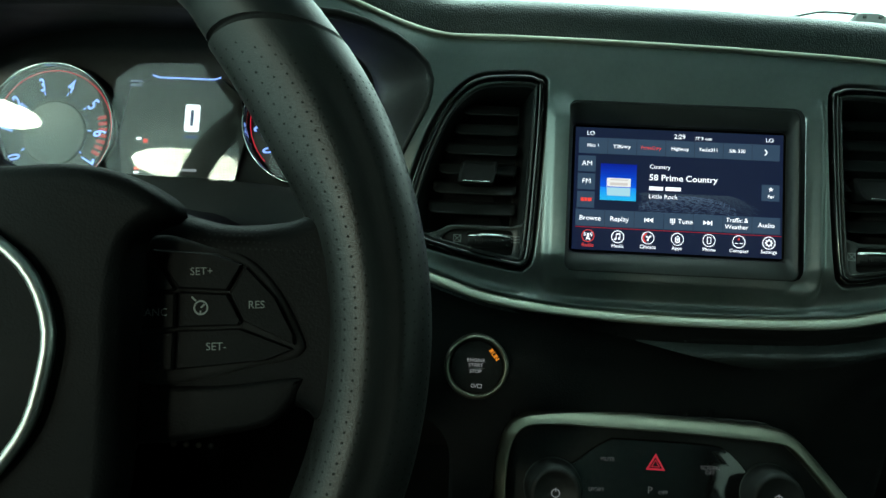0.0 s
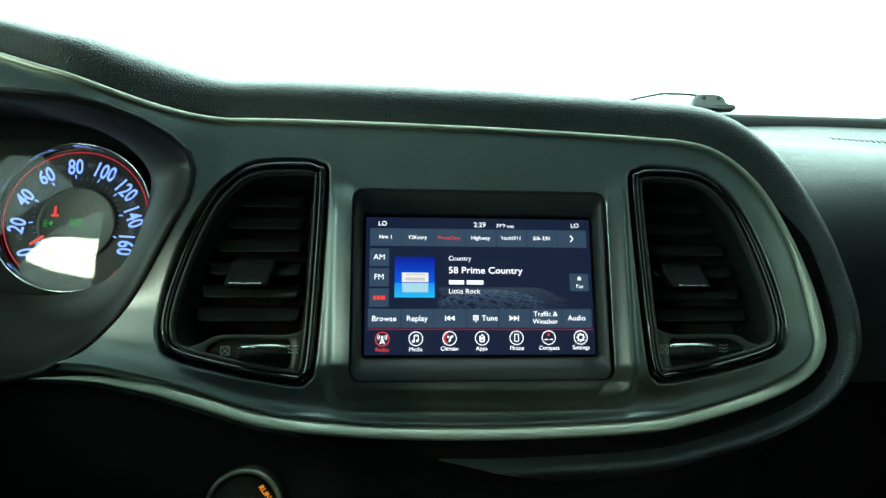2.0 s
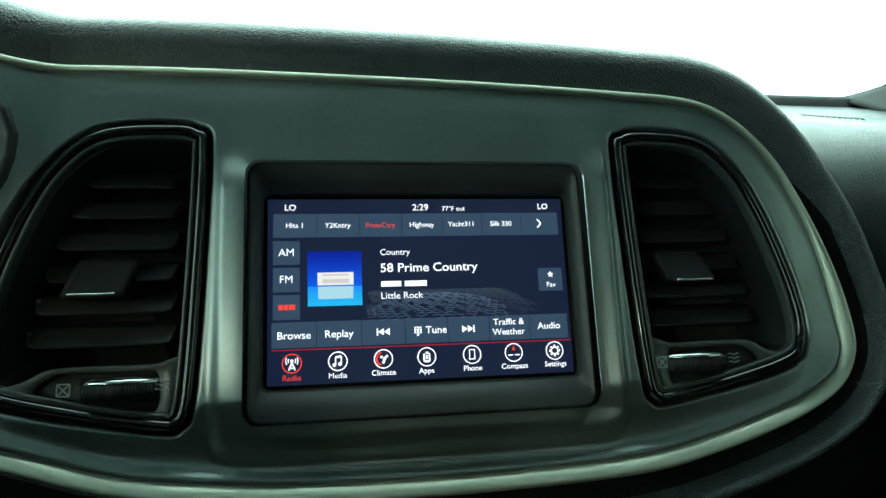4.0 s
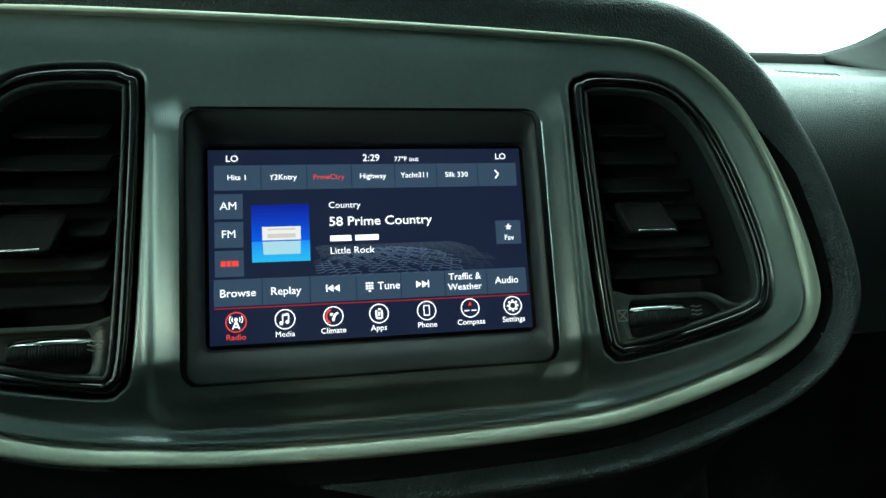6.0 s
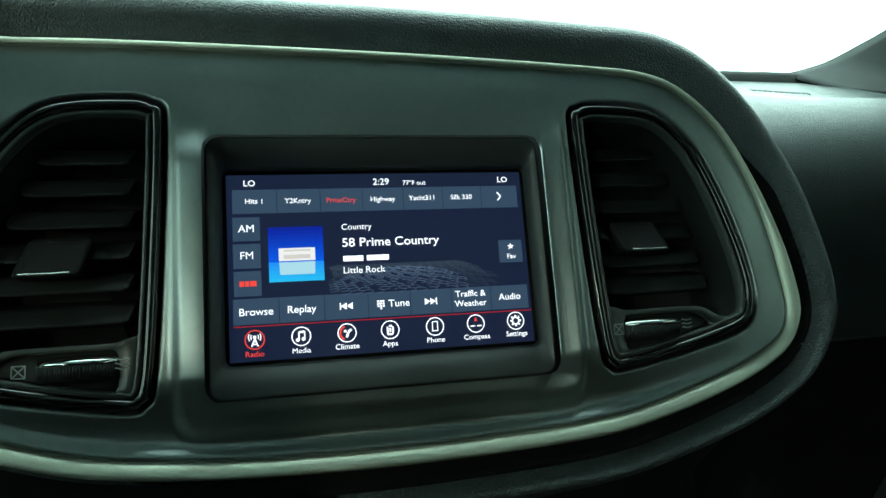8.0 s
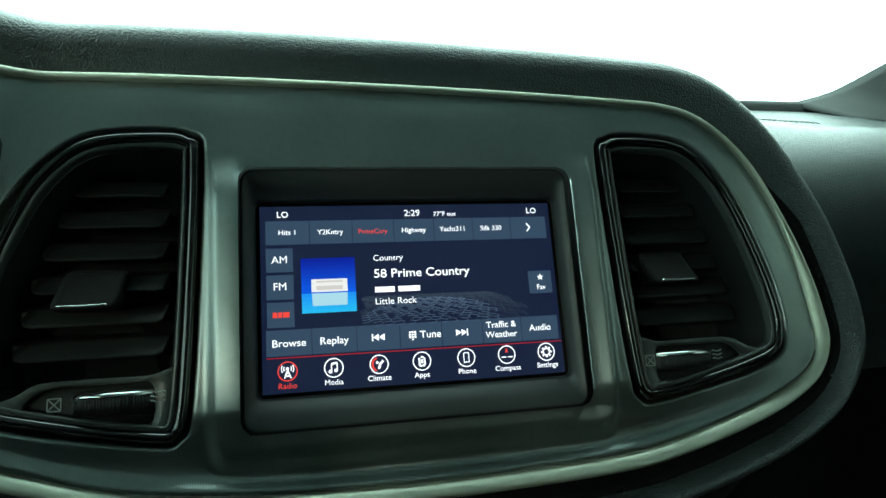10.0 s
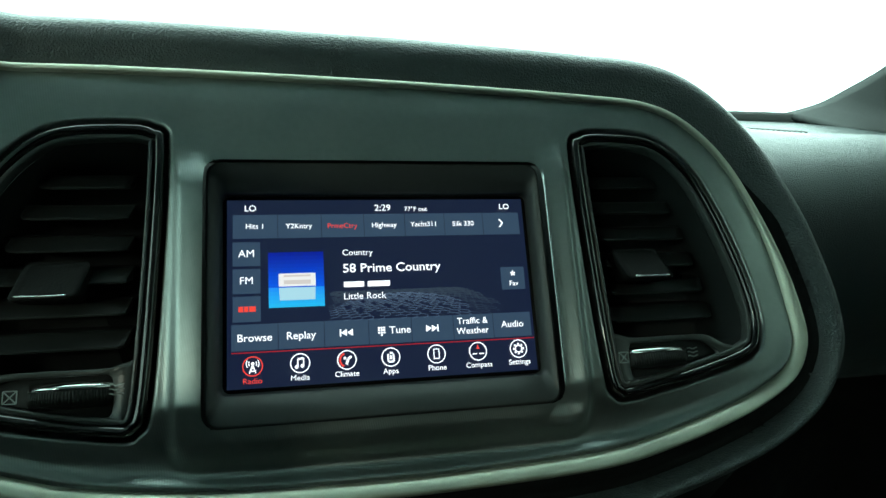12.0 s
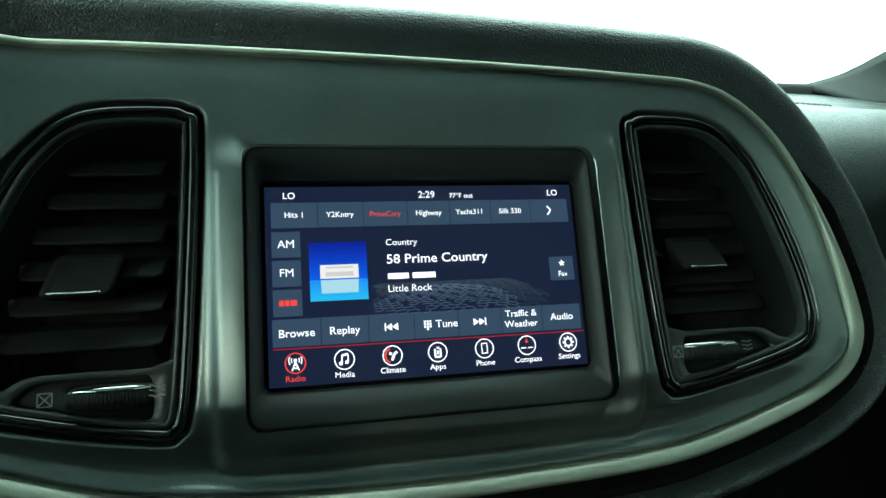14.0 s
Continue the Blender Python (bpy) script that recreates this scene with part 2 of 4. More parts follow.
DEEP = material("black_matt_plastic", (0.011, 0.0122, 0.0120), 0.6, vary=0.2, specular=0.3)
PIANO = material("gloss_black_plastic", (0.006, 0.006, 0.006), 0.09, vary=0.1, coat=0.5)
GREY = material("grey_satin_plastic", (0.045, 0.050, 0.048), 0.32, grain=0.15, grain_size=0.0005, vary=0.08)
BLADE = material("black_vane_plastic", (0.013, 0.015, 0.015), 0.5, grain=0.15, grain_size=0.0005, vary=0.1, specular=0.3)
DUCT = material("dark_grey_duct_plastic", (0.012, 0.014, 0.014), 0.6, grain=0.2, grain_size=0.0006, vary=0.1, specular=0.25)
CHROME = material("chrome", (0.62, 0.63, 0.62), 0.08, 1.0, vary=0.04)
HIDE = material("black_wheel_leather", (0.0088, 0.0098, 0.0095), 0.42, grain=0.17, cells=0.0007, vary=0.12, specular=0.36)
COVERSKIN = material("black_hub_skin", (0.0040, 0.0043, 0.0045), 0.52, grain=0.25, cells=0.0009, vary=0.12, specular=0.07)
HOLE = material("leather_punch_hole", (0.002, 0.002, 0.002), 0.9, vary=0)
RECESS = material("dark_grey_screen_surround", (0.034, 0.038, 0.0375), 0.45, grain=0.12, grain_size=0.0004, vary=0.08)
PEWTER = material("worn_pedal_metal", (0.74, 0.74, 0.60), 0.5, 0.15)
CARPET = material("black_carpet", (0.008, 0.008, 0.008), 0.95, grain=0.8, grain_size=0.003)
PRINT = material("grey_print", (0.30, 0.33, 0.325), 0.6, vary=0)
PILLAR = material("dark_pillar_trim", (0.015, 0.0175, 0.017), 0.7, grain=0.3, grain_size=0.001)
GLASS = clear_pane("clear_glass")
TINTED = clear_pane("tinted_glass", (0.66, 0.69, 0.67))
PALE = clear_pane("pale_glass", (0.50, 0.53, 0.51))
LENS = clear_pane("cluster_lens", (0.92, 0.95, 0.94))


def lit(name, colour, power):
    return material(name, (0.01, 0.01, 0.01), 0.3, emit=colour, power=power)


WHITE_LIT, RED_LIT, GREEN_LIT, BLUE_LIT, AMBER_LIT = (
    lit("lit_white", (0.88, 0.95, 1.0), 1.5), lit("lit_red", (0.95, 0.07, 0.05), 1.0), lit("lit_green", (0.03, 0.7, 0.09), 0.55),
    lit("lit_blue_white", (0.22, 0.38, 1.0), 1.75), lit("lit_amber", (1.0, 0.32, 0.02), 1.2))
NIGHT_LIT, TILE_LIT, LINE_LIT, HEX_LIT = (
    lit("lit_navy", (0.0050, 0.0092, 0.028), 1.4), lit("lit_slate", (0.021, 0.042, 0.072), 1.6), lit("lit_dull_red", (0.5, 0.02, 0.03), 0.8), lit("lit_honeycomb", (0.030, 0.045, 0.066), 1.0))

# ---- outlines of the dash, in metres ----
RIM = spline(np.array([(32, 105.5), (112, 102), (150, 98.5), (174, 88), (196, 65.5), (212, 33), (223, -4), (227.5, -32), (225, -46), (217, -58), (203, -67.5),
                       (179, -77.5), (140, -88.5), (99, -95.5), (27, -98.2), (-28, -98), (-83, -95.6), (-137, -88.6), (-185, -74), (-215, -66), (-260, -59.5), (-400, -58),
                       (-560, -58), (-640, -40), (-655, 40), (-620, 100), (-520, 134), (-410, 141), (-330, 136), (-295, 129), (-260, 119), (-223, 110.5), (-190, 108), (-126, 108.5), (-47, 107.5)]) / 1000, 420)[::-1]
VENT = spline(np.array([(102.5, 68), (106, 75), (117, 78), (150, 74.8), (170.5, 58), (183.5, 33), (194, 1), (198.5, -22), (197.5, -36), (190, -45.5), (157, -54.8),
                        (120, -61.8), (112, -60.5), (107.5, -50), (104.2, 5)]) / 1000, 150)[::-1]
OPENING = np.array([(-190, 78), (-189, 57), (-198, 35), (-216, -2), (-233, -27), (-256, -46), (-290, -57), (-400, -61), (-510, -57), (-575, -40), (-602, -8), (-618, 35), (-628, 60),
                    (-610, 88), (-560, 98), (-486, 100), (-410, 102), (-340, 101), (-257, 98), (-232, 96), (-209, 91)]) / 1000
HOLLOW = np.array([(-240, 96), (-236, 74), (-246, 30), (-265, 7), (-298, -2), (-331, 0), (-410, 2), (-500, 2), (-540, 5), (-560, 25), (-572, 74), (-565, 100),
                   (-530, 118), (-470, 128), (-410, 130), (-340, 130), (-284, 124), (-254, 112)]) / 1000
POD = (-0.405, 0.042)
opening, hollow = polar(OPENING, POD, 150), polar(HOLLOW, POD, 150)
SIDE = spline(np.array([(-127, -235), (-127, -200), (-122, -176), (-112, -165), (-94, -161), (-19, -161.3), (65, -165), (80, -171), (93, -184), (116, -210), (140, -240), (140, -330), (-127, -330)]) / 1000, 160)[::-1]
FOOTWELL = rounded(-0.60, -0.42, -0.158, -0.168, 0.03)
SCREEN_HOLE = rounded(-0.0845, -0.0625, 0.0825, 0.0612, 0.007)


def pod_rise(u, v):
    return 0.045 * smooth_step((-0.165 - u) / 0.09) * smooth_step((v + 0.02) / 0.1)


def eased(pairs, scale=0.001):
    """A smooth curve through (x, y) pairs, for use on arrays."""
    p = spline(np.array(pairs, float) * scale, 400, False)
    return lambda x: np.interp(x, p[:, 0], p[:, 1])


# rise of the trim's edge over its face, by distance from the rim
LIP = eased([(-4, -14), (0, -12), (3, -9), (5.2, -4.0), (6.4, -2.5), (8, -2.2), (12, -1.7), (17, -1.0), (24, -0.4), (34, 0), (60, 0)])
# soft fold inside the lip along the trim's foot
FOLD = eased([(-4, 0), (7.6, 0), (8.2, 1.0), (8.9, 3.4), (9.8, 4.3), (11, 4.2), (13.5, 2.9), (17, 1.4), (22, 0.5), (30, 0), (60, 0)])


def slimmer(v):
    """The lip narrows up the sides and along the top."""
    return 1 + 0.75 * smooth_step((v + 0.03) / 0.07)


def ridges(u, v):
    """The raised frame on three sides of the screen: broad bars that taper off at the top, canted one way, and a soft roll along its foot."""
    side = smooth_step(np.minimum(u + 0.1022, 0.1004 - u) / 0.0072)
    foot = smooth_step((v + 0.0900) / 0.0225) * (1 - 0.14 * smooth_step((v + 0.0690) / 0.0070) * (1 - smooth_step((v + 0.0600) / 0.01)))
    corner = np.hypot(np.maximum(np.abs(u + 0.0008) - 0.0850, 0) / 0.0170, np.maximum(-0.0620 - v, 0) / 0.0240)
    dome = np.maximum(v - np.where(u < 0, 0.0455, 0.0500), 0) / 0.0225
    gap = smooth_step((v - 0.0480) / 0.0120) * (1 - smooth_step((np.abs(u) - 0.0790) / 0.0080))
    cant = np.where(u < 0, 0.62 + 0.38 * smooth_step((u + 0.1000) / 0.0150), 0.42 + 0.58 * smooth_step((u - 0.0830) / 0.0140))
    low = np.maximum(smooth_step((-0.062 - v) / 0.012), smooth_step((0.079 - np.abs(u)) / 0.010) * smooth_step((-0.050 - v) / 0.006))
    bars = 0.0064 * side * foot * (1 - gap) * (1 - smooth_step((corner - 0.45) / 0.55)) * (1 - smooth_step(dome)) * (cant * (1 - low) + 0.85 * low)
    return np.where((np.abs(u) < 0.11) & (v > -0.092) & (v < 0.078), bars, 0)


def bezel_depth(u, v):
    """How the graphite trim bulges: lip round its rim, bars beside the screen, roll into the vents."""
    s, w = signed(u, v, RIM), -np.maximum(signed(u, v, VENT), signed(-u, v, VENT))
    h = 0.016 + pod_rise(u, v) + LIP(np.clip(s * slimmer(v), -0.004, 0.06))
    h = h - 0.0075 * smooth_step((-0.050 - v) / 0.034) * smooth_step((s - 0.002) / 0.014)
    h = h + ridges(u, v) + FOLD(np.clip(s, -0.004, 0.06)) * smooth_step((-0.02 - v) / 0.04)
    h = h - 0.007 * smooth_step((0.0034 - w) / 0.0034)
    c = -signed(u, v, opening)
    return -(h - 0.006 * smooth_step((0.004 - c) / 0.004))


def bezel_keep(u, v):
    d = np.minimum(signed(u, v, RIM), -signed(u, v, SCREEN_HOLE))
    d = np.minimum(d, -np.maximum(signed(u, v, VENT), signed(-u, v, VENT)))
    return np.minimum(d, -signed(u, v, opening))


ROLL = eased([(-8, -4), (-2, -8.5), (2, -10.5), (9, -13.2), (16, -15.2), (22, -14.2), (28, -8.4), (33.3, 0.5), (37.3, 9.5), (40, 22), (41.5, 44), (43, 90), (45, 150), (61, 700)])
# the far side of the roll, which drops away sooner
WING = eased([(-8, -4), (-2, -7.5), (2, -8.6), (8, -9.8), (11, -11.6), (14, -15.2), (16.5, -17.8), (19, -18.6), (22, -17.6), (26, -13.5), (31, -6), (40, 11), (60, 50), (80, 92), (120, 180), (200, 360)])
SHELF = eased([(-8, -5), (-2, -8), (1, -8.4), (4, -7.4), (7, -6.0), (9.5, -5.8), (11.5, -7.6), (13.5, -11.0), (15.5, -14.6), (17.5, -16.9), (19.5, -16.8), (22, -13.0), (25, -4), (29, 12), (33, 30), (60, 150)])
LOW = eased([(-8, -5), (-2, -8), (2, -9), (10, -9.5), (20, -12), (34, -17), (48, -20.5), (60, -22)])
# the top on the passenger's side: a lower crest, then a flat shelf up to the glass
SILL = eased([(-380, 430), (-340, 400), (-200, 290), (-120, 214), (-80, 171), (-60, 149), (-40, 130), (-20, 116), (0, 107), (25, 101.5), (55, 101), (85, 105), (112, 114), (135, 130), (155, 155), (172, 188), (187, 228), (200, 266), (217, 299), (245, 346), (328, 492), (345, 522)])
TOP = eased([(-380, 220), (-340, 195), (-200, 120), (-120, 110), (-80, 95), (-40, 90), (10, 95), (50, 106), (85, 122), (118, 142), (150, 168), (190, 215), (238, 300), (276, 400), (307, 483), (336, 560)])


def lip_distance(u, v):
    s = -signed(u, v, RIM)
    s = s * (1 + 0.32 * smooth_step((-0.20 - u) / 0.10) * smooth_step(v / 0.05))
    return s * (1 - 0.09 * smooth_step((u - 0.12) / 0.08) * smooth_step((v + 0.06) / 0.05))


def dash_top(u, v):
    far = smooth_step((u - 0.22) / 0.40)
    under = 0.108 * smooth_step((u - 0.20) / 0.12) * smooth_step((0.125 - v) / 0.20)
    return TOP(v) * (1 - far) + SILL(v) * far + under


def pad_depth(u, v):
    """The padded dash: a roll round the trim, the top towards the windscreen and the far side's receding face."""
    s = lip_distance(u, v)
    w, q = smooth_step((-0.040 - v) / 0.045), smooth_step((u + 0.11) / 0.22)
    away = 0.22 * smooth_step((u - 0.20) / 0.2) * smooth_step((s - 0.024) / 0.03)
    e, wing = np.clip(s, -0.008, 0.06), smooth_step((u - 0.12) / 0.06) * (1 - smooth_step((v - 0.02) / 0.06))
    roll = (ROLL(e) * (1 - wing) + WING(np.clip(s, -0.008, 0.2)) * wing) * (1 - w) + (LOW(np.clip(s, -0.008, 0.06)) * (1 - q) + SHELF(np.clip(s, -0.008, 0.06)) * q + away) * w - pod_rise(u, v - 0.02)
    base = dash_top(u, v)
    k = 0.010
    mixed = np.clip(0.5 + 0.5 * (base - roll) / k, 0, 1)
    return base * (1 - mixed) + roll * mixed - k * mixed * (1 - mixed)


def lower_depth(u, v):
    s = lip_distance(u, v)
    q = smooth_step((u + 0.11) / 0.22)
    near, side = LOW(np.clip(s, -0.008, 0.06)) + 0.0018 + 0.036 * q, smooth_step((u - 0.08) / 0.20) * smooth_step((s - 0.020) / 0.06)
    return near * (1 - side) + (dash_top(u, v) + 0.002) * side


def lower_part(u, v):
    return np.minimum(lip_distance(u, v) - 0.0025 - 0.0310 * smooth_step((u + 0.11) / 0.22), -0.045 - 0.025 * smooth_step((u - 0.1) / 0.1) - v)


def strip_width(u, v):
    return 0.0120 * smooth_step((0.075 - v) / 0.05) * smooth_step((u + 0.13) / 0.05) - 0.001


DASH_U = np.concatenate([np.arange(-0.74, -0.401, 0.004), np.arange(-0.40, -0.041, 0.002), np.arange(-0.04, 0.2695, 0.0015), np.arange(0.27, 0.339, 0.002), np.arange(0.34, 0.741, 0.005)])
DASH_V = np.concatenate([np.arange(-0.34, -0.132, 0.005), np.arange(-0.13, -0.0305, 0.0015), np.arange(-0.03, 0.169, 0.002), np.arange(0.17, 0.316, 0.005)])

# ---- dashboard ----
dashboard = thing("dashboard", (0, 0.2, 0), "black grained leather-look padded dashboard, wide and rolled at its edges", "dashboard")
part("dash_pad", sheet(DASH_U, DASH_V, pad_depth, lambda u, v: np.minimum(np.minimum(-signed(u, v, RIM) + 0.0005, -lower_part(u, v)), lip_distance(u, v) - strip_width(u, v))), PAD, dashboard, "grained black upper pad")
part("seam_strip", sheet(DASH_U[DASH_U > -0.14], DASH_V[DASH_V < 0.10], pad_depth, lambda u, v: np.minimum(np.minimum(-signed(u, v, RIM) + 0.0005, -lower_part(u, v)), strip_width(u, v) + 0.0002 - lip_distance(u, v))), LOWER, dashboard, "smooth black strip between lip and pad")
part("lower_dash", sheet(DASH_U, DASH_V[DASH_V < -0.03], lower_depth, lambda u, v: np.minimum(np.minimum(lower_part(u, v) + 0.004 + 0.014 * smooth_step((u + 0.11) / 0.22), -signed(u, v, SIDE)), -signed(u, v, FOOTWELL))), LOWER, dashboard, "plain lower dash, shade put into its black")

for i in range(11):
    x, v = 0.520 + 0.0075 * i, 0.2400 - 0.0006 * i
    part("demister_slot", tube([(x, float(dash_top(x, v)) - 0.0006, v), (x + 0.012, float(dash_top(x + 0.012, v + 0.012)) - 0.0006, v + 0.012)], 0.0008, 6), SOFT, dashboard)

trim = thing("dash_trim", (0, 0, 0), "satin graphite trim panel with a sheen-lightened lip, set in the dashboard", "trim panel")
part("trim_panel", sheet(np.concatenate([np.arange(-0.66, -0.42, 0.0025), np.arange(-0.42, -0.25, 0.0013), np.arange(-0.25, 0.2305, 0.0009)]), np.arange(-0.1010, 0.1436, 0.0009), bezel_depth, bezel_keep), SATIN, trim)


BEAD_TOP = [-0.010, -0.0024, -0.0010, -0.0001, 0.0004, 0.0008, -0.0002, -0.0060]
BEAD = [(0.0002, -0.010), (0.0004, 0.0003), (0.0009, 0.0016), (0.0017, 0.0022), (0.0030, 0.0019), (0.0062, 0.0000), (0.0073, -0.0014), (0.0077, -0.0060)]
rim_fine = np.array([p for p in RIM])
rise = np.array([float(q) for q in pod_rise(rim_fine[:, 0], rim_fine[:, 1])])
lit_part = ~((rim_fine[:, 0] < -0.36) & (rim_fine[:, 1] > 0.03)) & ~((rim_fine[:, 0] < -0.272) & (rim_fine[:, 1] < 0.03))
first = next(k for k in range(len(lit_part)) if lit_part[k] and not lit_part[k - 1])
run = [(first + k) % len(lit_part) for k in range(int(lit_part.sum()))]
upper = smooth_step((rim_fine[:, 1] + 0.01) / 0.06)
slim = slimmer(rim_fine[:, 1])[:, None]
ends = np.minimum(1, np.minimum(np.arange(len(run)), np.arange(len(run))[::-1]) / 16 + 0.04)[:, None]
part("sheen_lip", loft([[(a, -(0.016 + r + (h * (1 - q) + g * q) * f[0]), b) for (a, b), r, f, q in zip(rim_fine[run] * (1 - ends) + (rim_fine + (offset(rim_fine, -d) - rim_fine) / slim)[run] * ends, rise[run], ends, upper[run])] for (d, h), g in zip(BEAD, BEAD_TOP)][::-1], closed=False), LIPMAT, trim, "satin lip round the trim, sheen put into its colour")

# ---- infotainment screen ----
def caption(words, x, z, cap, parent, mat=None, align="CENTER", bold=0.0, stretch=1.03):
    bold = 0.0 if "M" in words else bold
    return part("caption", letters(words, x / 1000, z / 1000, cap / 1000, -0.0011, align, 0, stretch, bold / 1000), mat or WHITE_LIT, parent, smooth=False)


def mark(name, geo, mat, parent):
    return part(name, geo, mat, parent, smooth=False)


def mm(points):
    return [(a / 1000, b / 1000) for a, b in points]


def build_screen():
    unit = thing("infotainment_screen", (0, 0.01, 0), "lit radio touchscreen showing a country station, in a dark recessed frame", "touchscreen")
    hole, glass = rounded(-0.0845, -0.0625, 0.0825, 0.0612, 0.007, 10), rounded(-0.0782, -0.0475, 0.0786, 0.0478, 0.0035, 10)
    lip = rounded(-0.0832, -0.0612, 0.0812, 0.0600, 0.006, 10)
    well = rounded(-0.0795, -0.0490, 0.0797, 0.0490, 0.0042, 10)
    part("surround", loft([flat(offset(hole, 0.0006), -0.0080), flat(hole, -0.0122), flat(lip, -0.0126), flat(well, -0.0042), flat(offset(well, -0.0006), -0.0032), flat(glass, 0.0006), flat(glass, 0.004)]), RECESS, unit)
    panel = part("display", plate(rounded(-0.0786, -0.0480, 0.0790, 0.0482, 0.0035, 6), 0.0012, 0.006), PIANO, unit)
    mark("picture", poly_at(mm([(-76.2, -45.7), (76.2, -45.7), (76.2, 45.7), (-76.2, 45.7)]), 0.0), NIGHT_LIT, panel)
    for x0, x1 in zip((-73.5, -52.1, -30.8, -9.5, 11.6, 32.6, 53.6), (-52.4, -31.1, -9.8, 11.3, 32.3, 53.3, 73.7)):
        mark("tile", poly_at(mm([(x0, 26.1), (x1, 26.1), (x1, 38.1), (x0, 38.1)]), -0.0004), TILE_LIT, panel)
    for z0, z1 in ((12.4, 24.3), (-1.1, 11.0), (-14.6, -2.4)):
        mark("tile", poly_at(mm([(-73.6, z0), (-60.7, z0), (-60.7, z1), (-73.6, z1)]), -0.0004), TILE_LIT, panel)
    mark("tile", poly_at(mm([(60.8, -3.7), (73.8, -3.7), (73.8, 8.3), (60.8, 8.3)]), -0.0004), TILE_LIT, panel)
    for x0, x1 in zip((-74.2, -52.7, -31.0, -9.5, 11.9, 33.4, 54.5), (-53.0, -31.3, -9.8, 11.6, 33.1, 54.2, 74.7)):
        mark("tile", poly_at(mm([(x0, -28.2), (x1, -28.2), (x1, -15.8), (x0, -15.8)]), -0.0004), TILE_LIT, panel)
    # honeycomb floor behind the titles, running away to a horizon
    nets = [[], []]
    for row in range(30):
        for k in range(-40, 41):
            def spot(a, b):
                depth = 1.0 + 0.155 * (30 - b)
                return 4 + a * 9.5 / depth, 4.6 - 34.5 / depth
            a0, b0 = (k + 0.5 * (row % 2)) * 1.0, row * 0.87
            x, z = spot(a0, b0)
            reach = 1 - ((x - 6) / 52) ** 2 - ((z + 15) / 17) ** 2
            if reach > 0 and -28 < z and x > -28:
                ring = [spot(a0 + 0.56 * math.sin(math.pi / 3 * i), b0 + 0.56 * math.cos(math.pi / 3 * i)) for i in range(4)]
                for p, q in zip(ring, ring[1:]):
                    if (k * 13 + row * 7) % 5 and -28.1 < min(p[1], q[1]):
                        nets[reach > 0.5].append((p[0] / 1000, p[1] / 1000, q[0] / 1000, q[1] / 1000))
    for net, glow in zip(nets, (1.0, 2.6)):
        part("honeycomb", strokes(net, 0.00024, -0.00055), lit("lit_honeycomb", (0.032, 0.052, 0.078), glow), panel, kind="stuff", smooth=False)
    for words, x, z, cap in (("LO", -65.2, 41.1, 3.0), ("2:29", 0.2, 41.0, 3.3), ("77\u00b0F out", 17.5, 40.3, 2.3), ("LO", 65.8, 41.2, 3.0), ("Hits 1", -63.0, 32.0, 2.5), ("Y2Kntry", -42.0, 31.9, 2.5),
                              ("Highway", 0.6, 31.9, 2.5), ("Yacht311", 21.4, 32.1, 2.5), ("Silk 330", 42.4, 32.1, 2.5), ("AM", -67.1, 18.3, 3.6), ("FM", -67.2, 5.0, 3.6), ("Fav", 67.3, -0.6, 2.5),
                              ("Browse", -63.6, -22.4, 3.5), ("Replay", -42.2, -22.3, 3.5), ("Tune", 5.8, -22.0, 3.5), ("Traffic &", 43.2, -19.2, 3.1), ("Weather", 43.0, -24.2, 3.1), ("Audio", 64.4, -21.9, 3.3),
                              ("Media", -43.0, -42.2, 2.5), ("Climate", -21.0, -41.8, 2.5), ("Apps", 0.2, -41.8, 2.5), ("Phone", 23.4, -41.6, 2.5), ("Compass", 45.0, -41.5, 2.5), ("Settings", 66.5, -41.3, 2.5)):
        caption(words, x, z, cap, panel, bold=0.03 if cap > 3 else 0.03)
    caption("PrmeCtry", -20.6, 31.8, 2.5, panel, RED_LIT)
    caption("Radio", -64.7, -42.4, 2.6, panel, RED_LIT)
    caption("Country", -21.3, 17.8, 3.0, panel, align="LEFT")
    caption("58 Prime Country", -21.4, 9.7, 4.3, panel, align="LEFT", bold=0.05, stretch=1.09)
    caption("Little Rock", -21.4, -4.3, 3.2, panel, align="LEFT")
    for x0, x1 in ((-21.0, -11.0), (-9.2, 2.0)):
        mark("caption_bar", poly_at(mm([(x0, 0.4), (x1, 0.4), (x1, 3.1), (x0, 3.1)]), -0.0011), WHITE_LIT, panel)
    for x0, x1 in ((-70.9, -68.7), (-68.3, -66.4), (-66.0, -63.0)):
        mark("caption_bar", poly_at(mm([(x0, -9.9), (x1, -9.9), (x1, -7.3), (x0, -7.3)]), -0.0011), RED_LIT, panel)
    # cover picture: blue ground, pale floor, white plate
    for i in range(14):
        z0, z1 = -8.4 + 27.2 * i / 14, -8.4 + 27.2 * (i + 1) / 14
        w = i / 13
        low = w < 0.36
        shade = (0.02 * (1 - w), 0.55 - 0.75 * w, 1.0) if low else (0.001, 0.16 * (1.12 - w) ** 1.5 + 0.008, 0.85 - 0.75 * (w - 0.36))
        mark("cover_picture", poly_at(mm([(-57.0, z0), (-30.5, z0), (-30.5, z1), (-57.0, z1)]), -0.0007), lit("lit_cover", shade, 0.9), panel)
    mark("cover_picture", poly_at(mm([(-52.2, 1.8), (-34.6, 1.8), (-34.6, 8.2), (-52.2, 8.2)]), -0.0009), lit("lit_plate", (0.85, 0.88, 0.86), 1.0), panel)
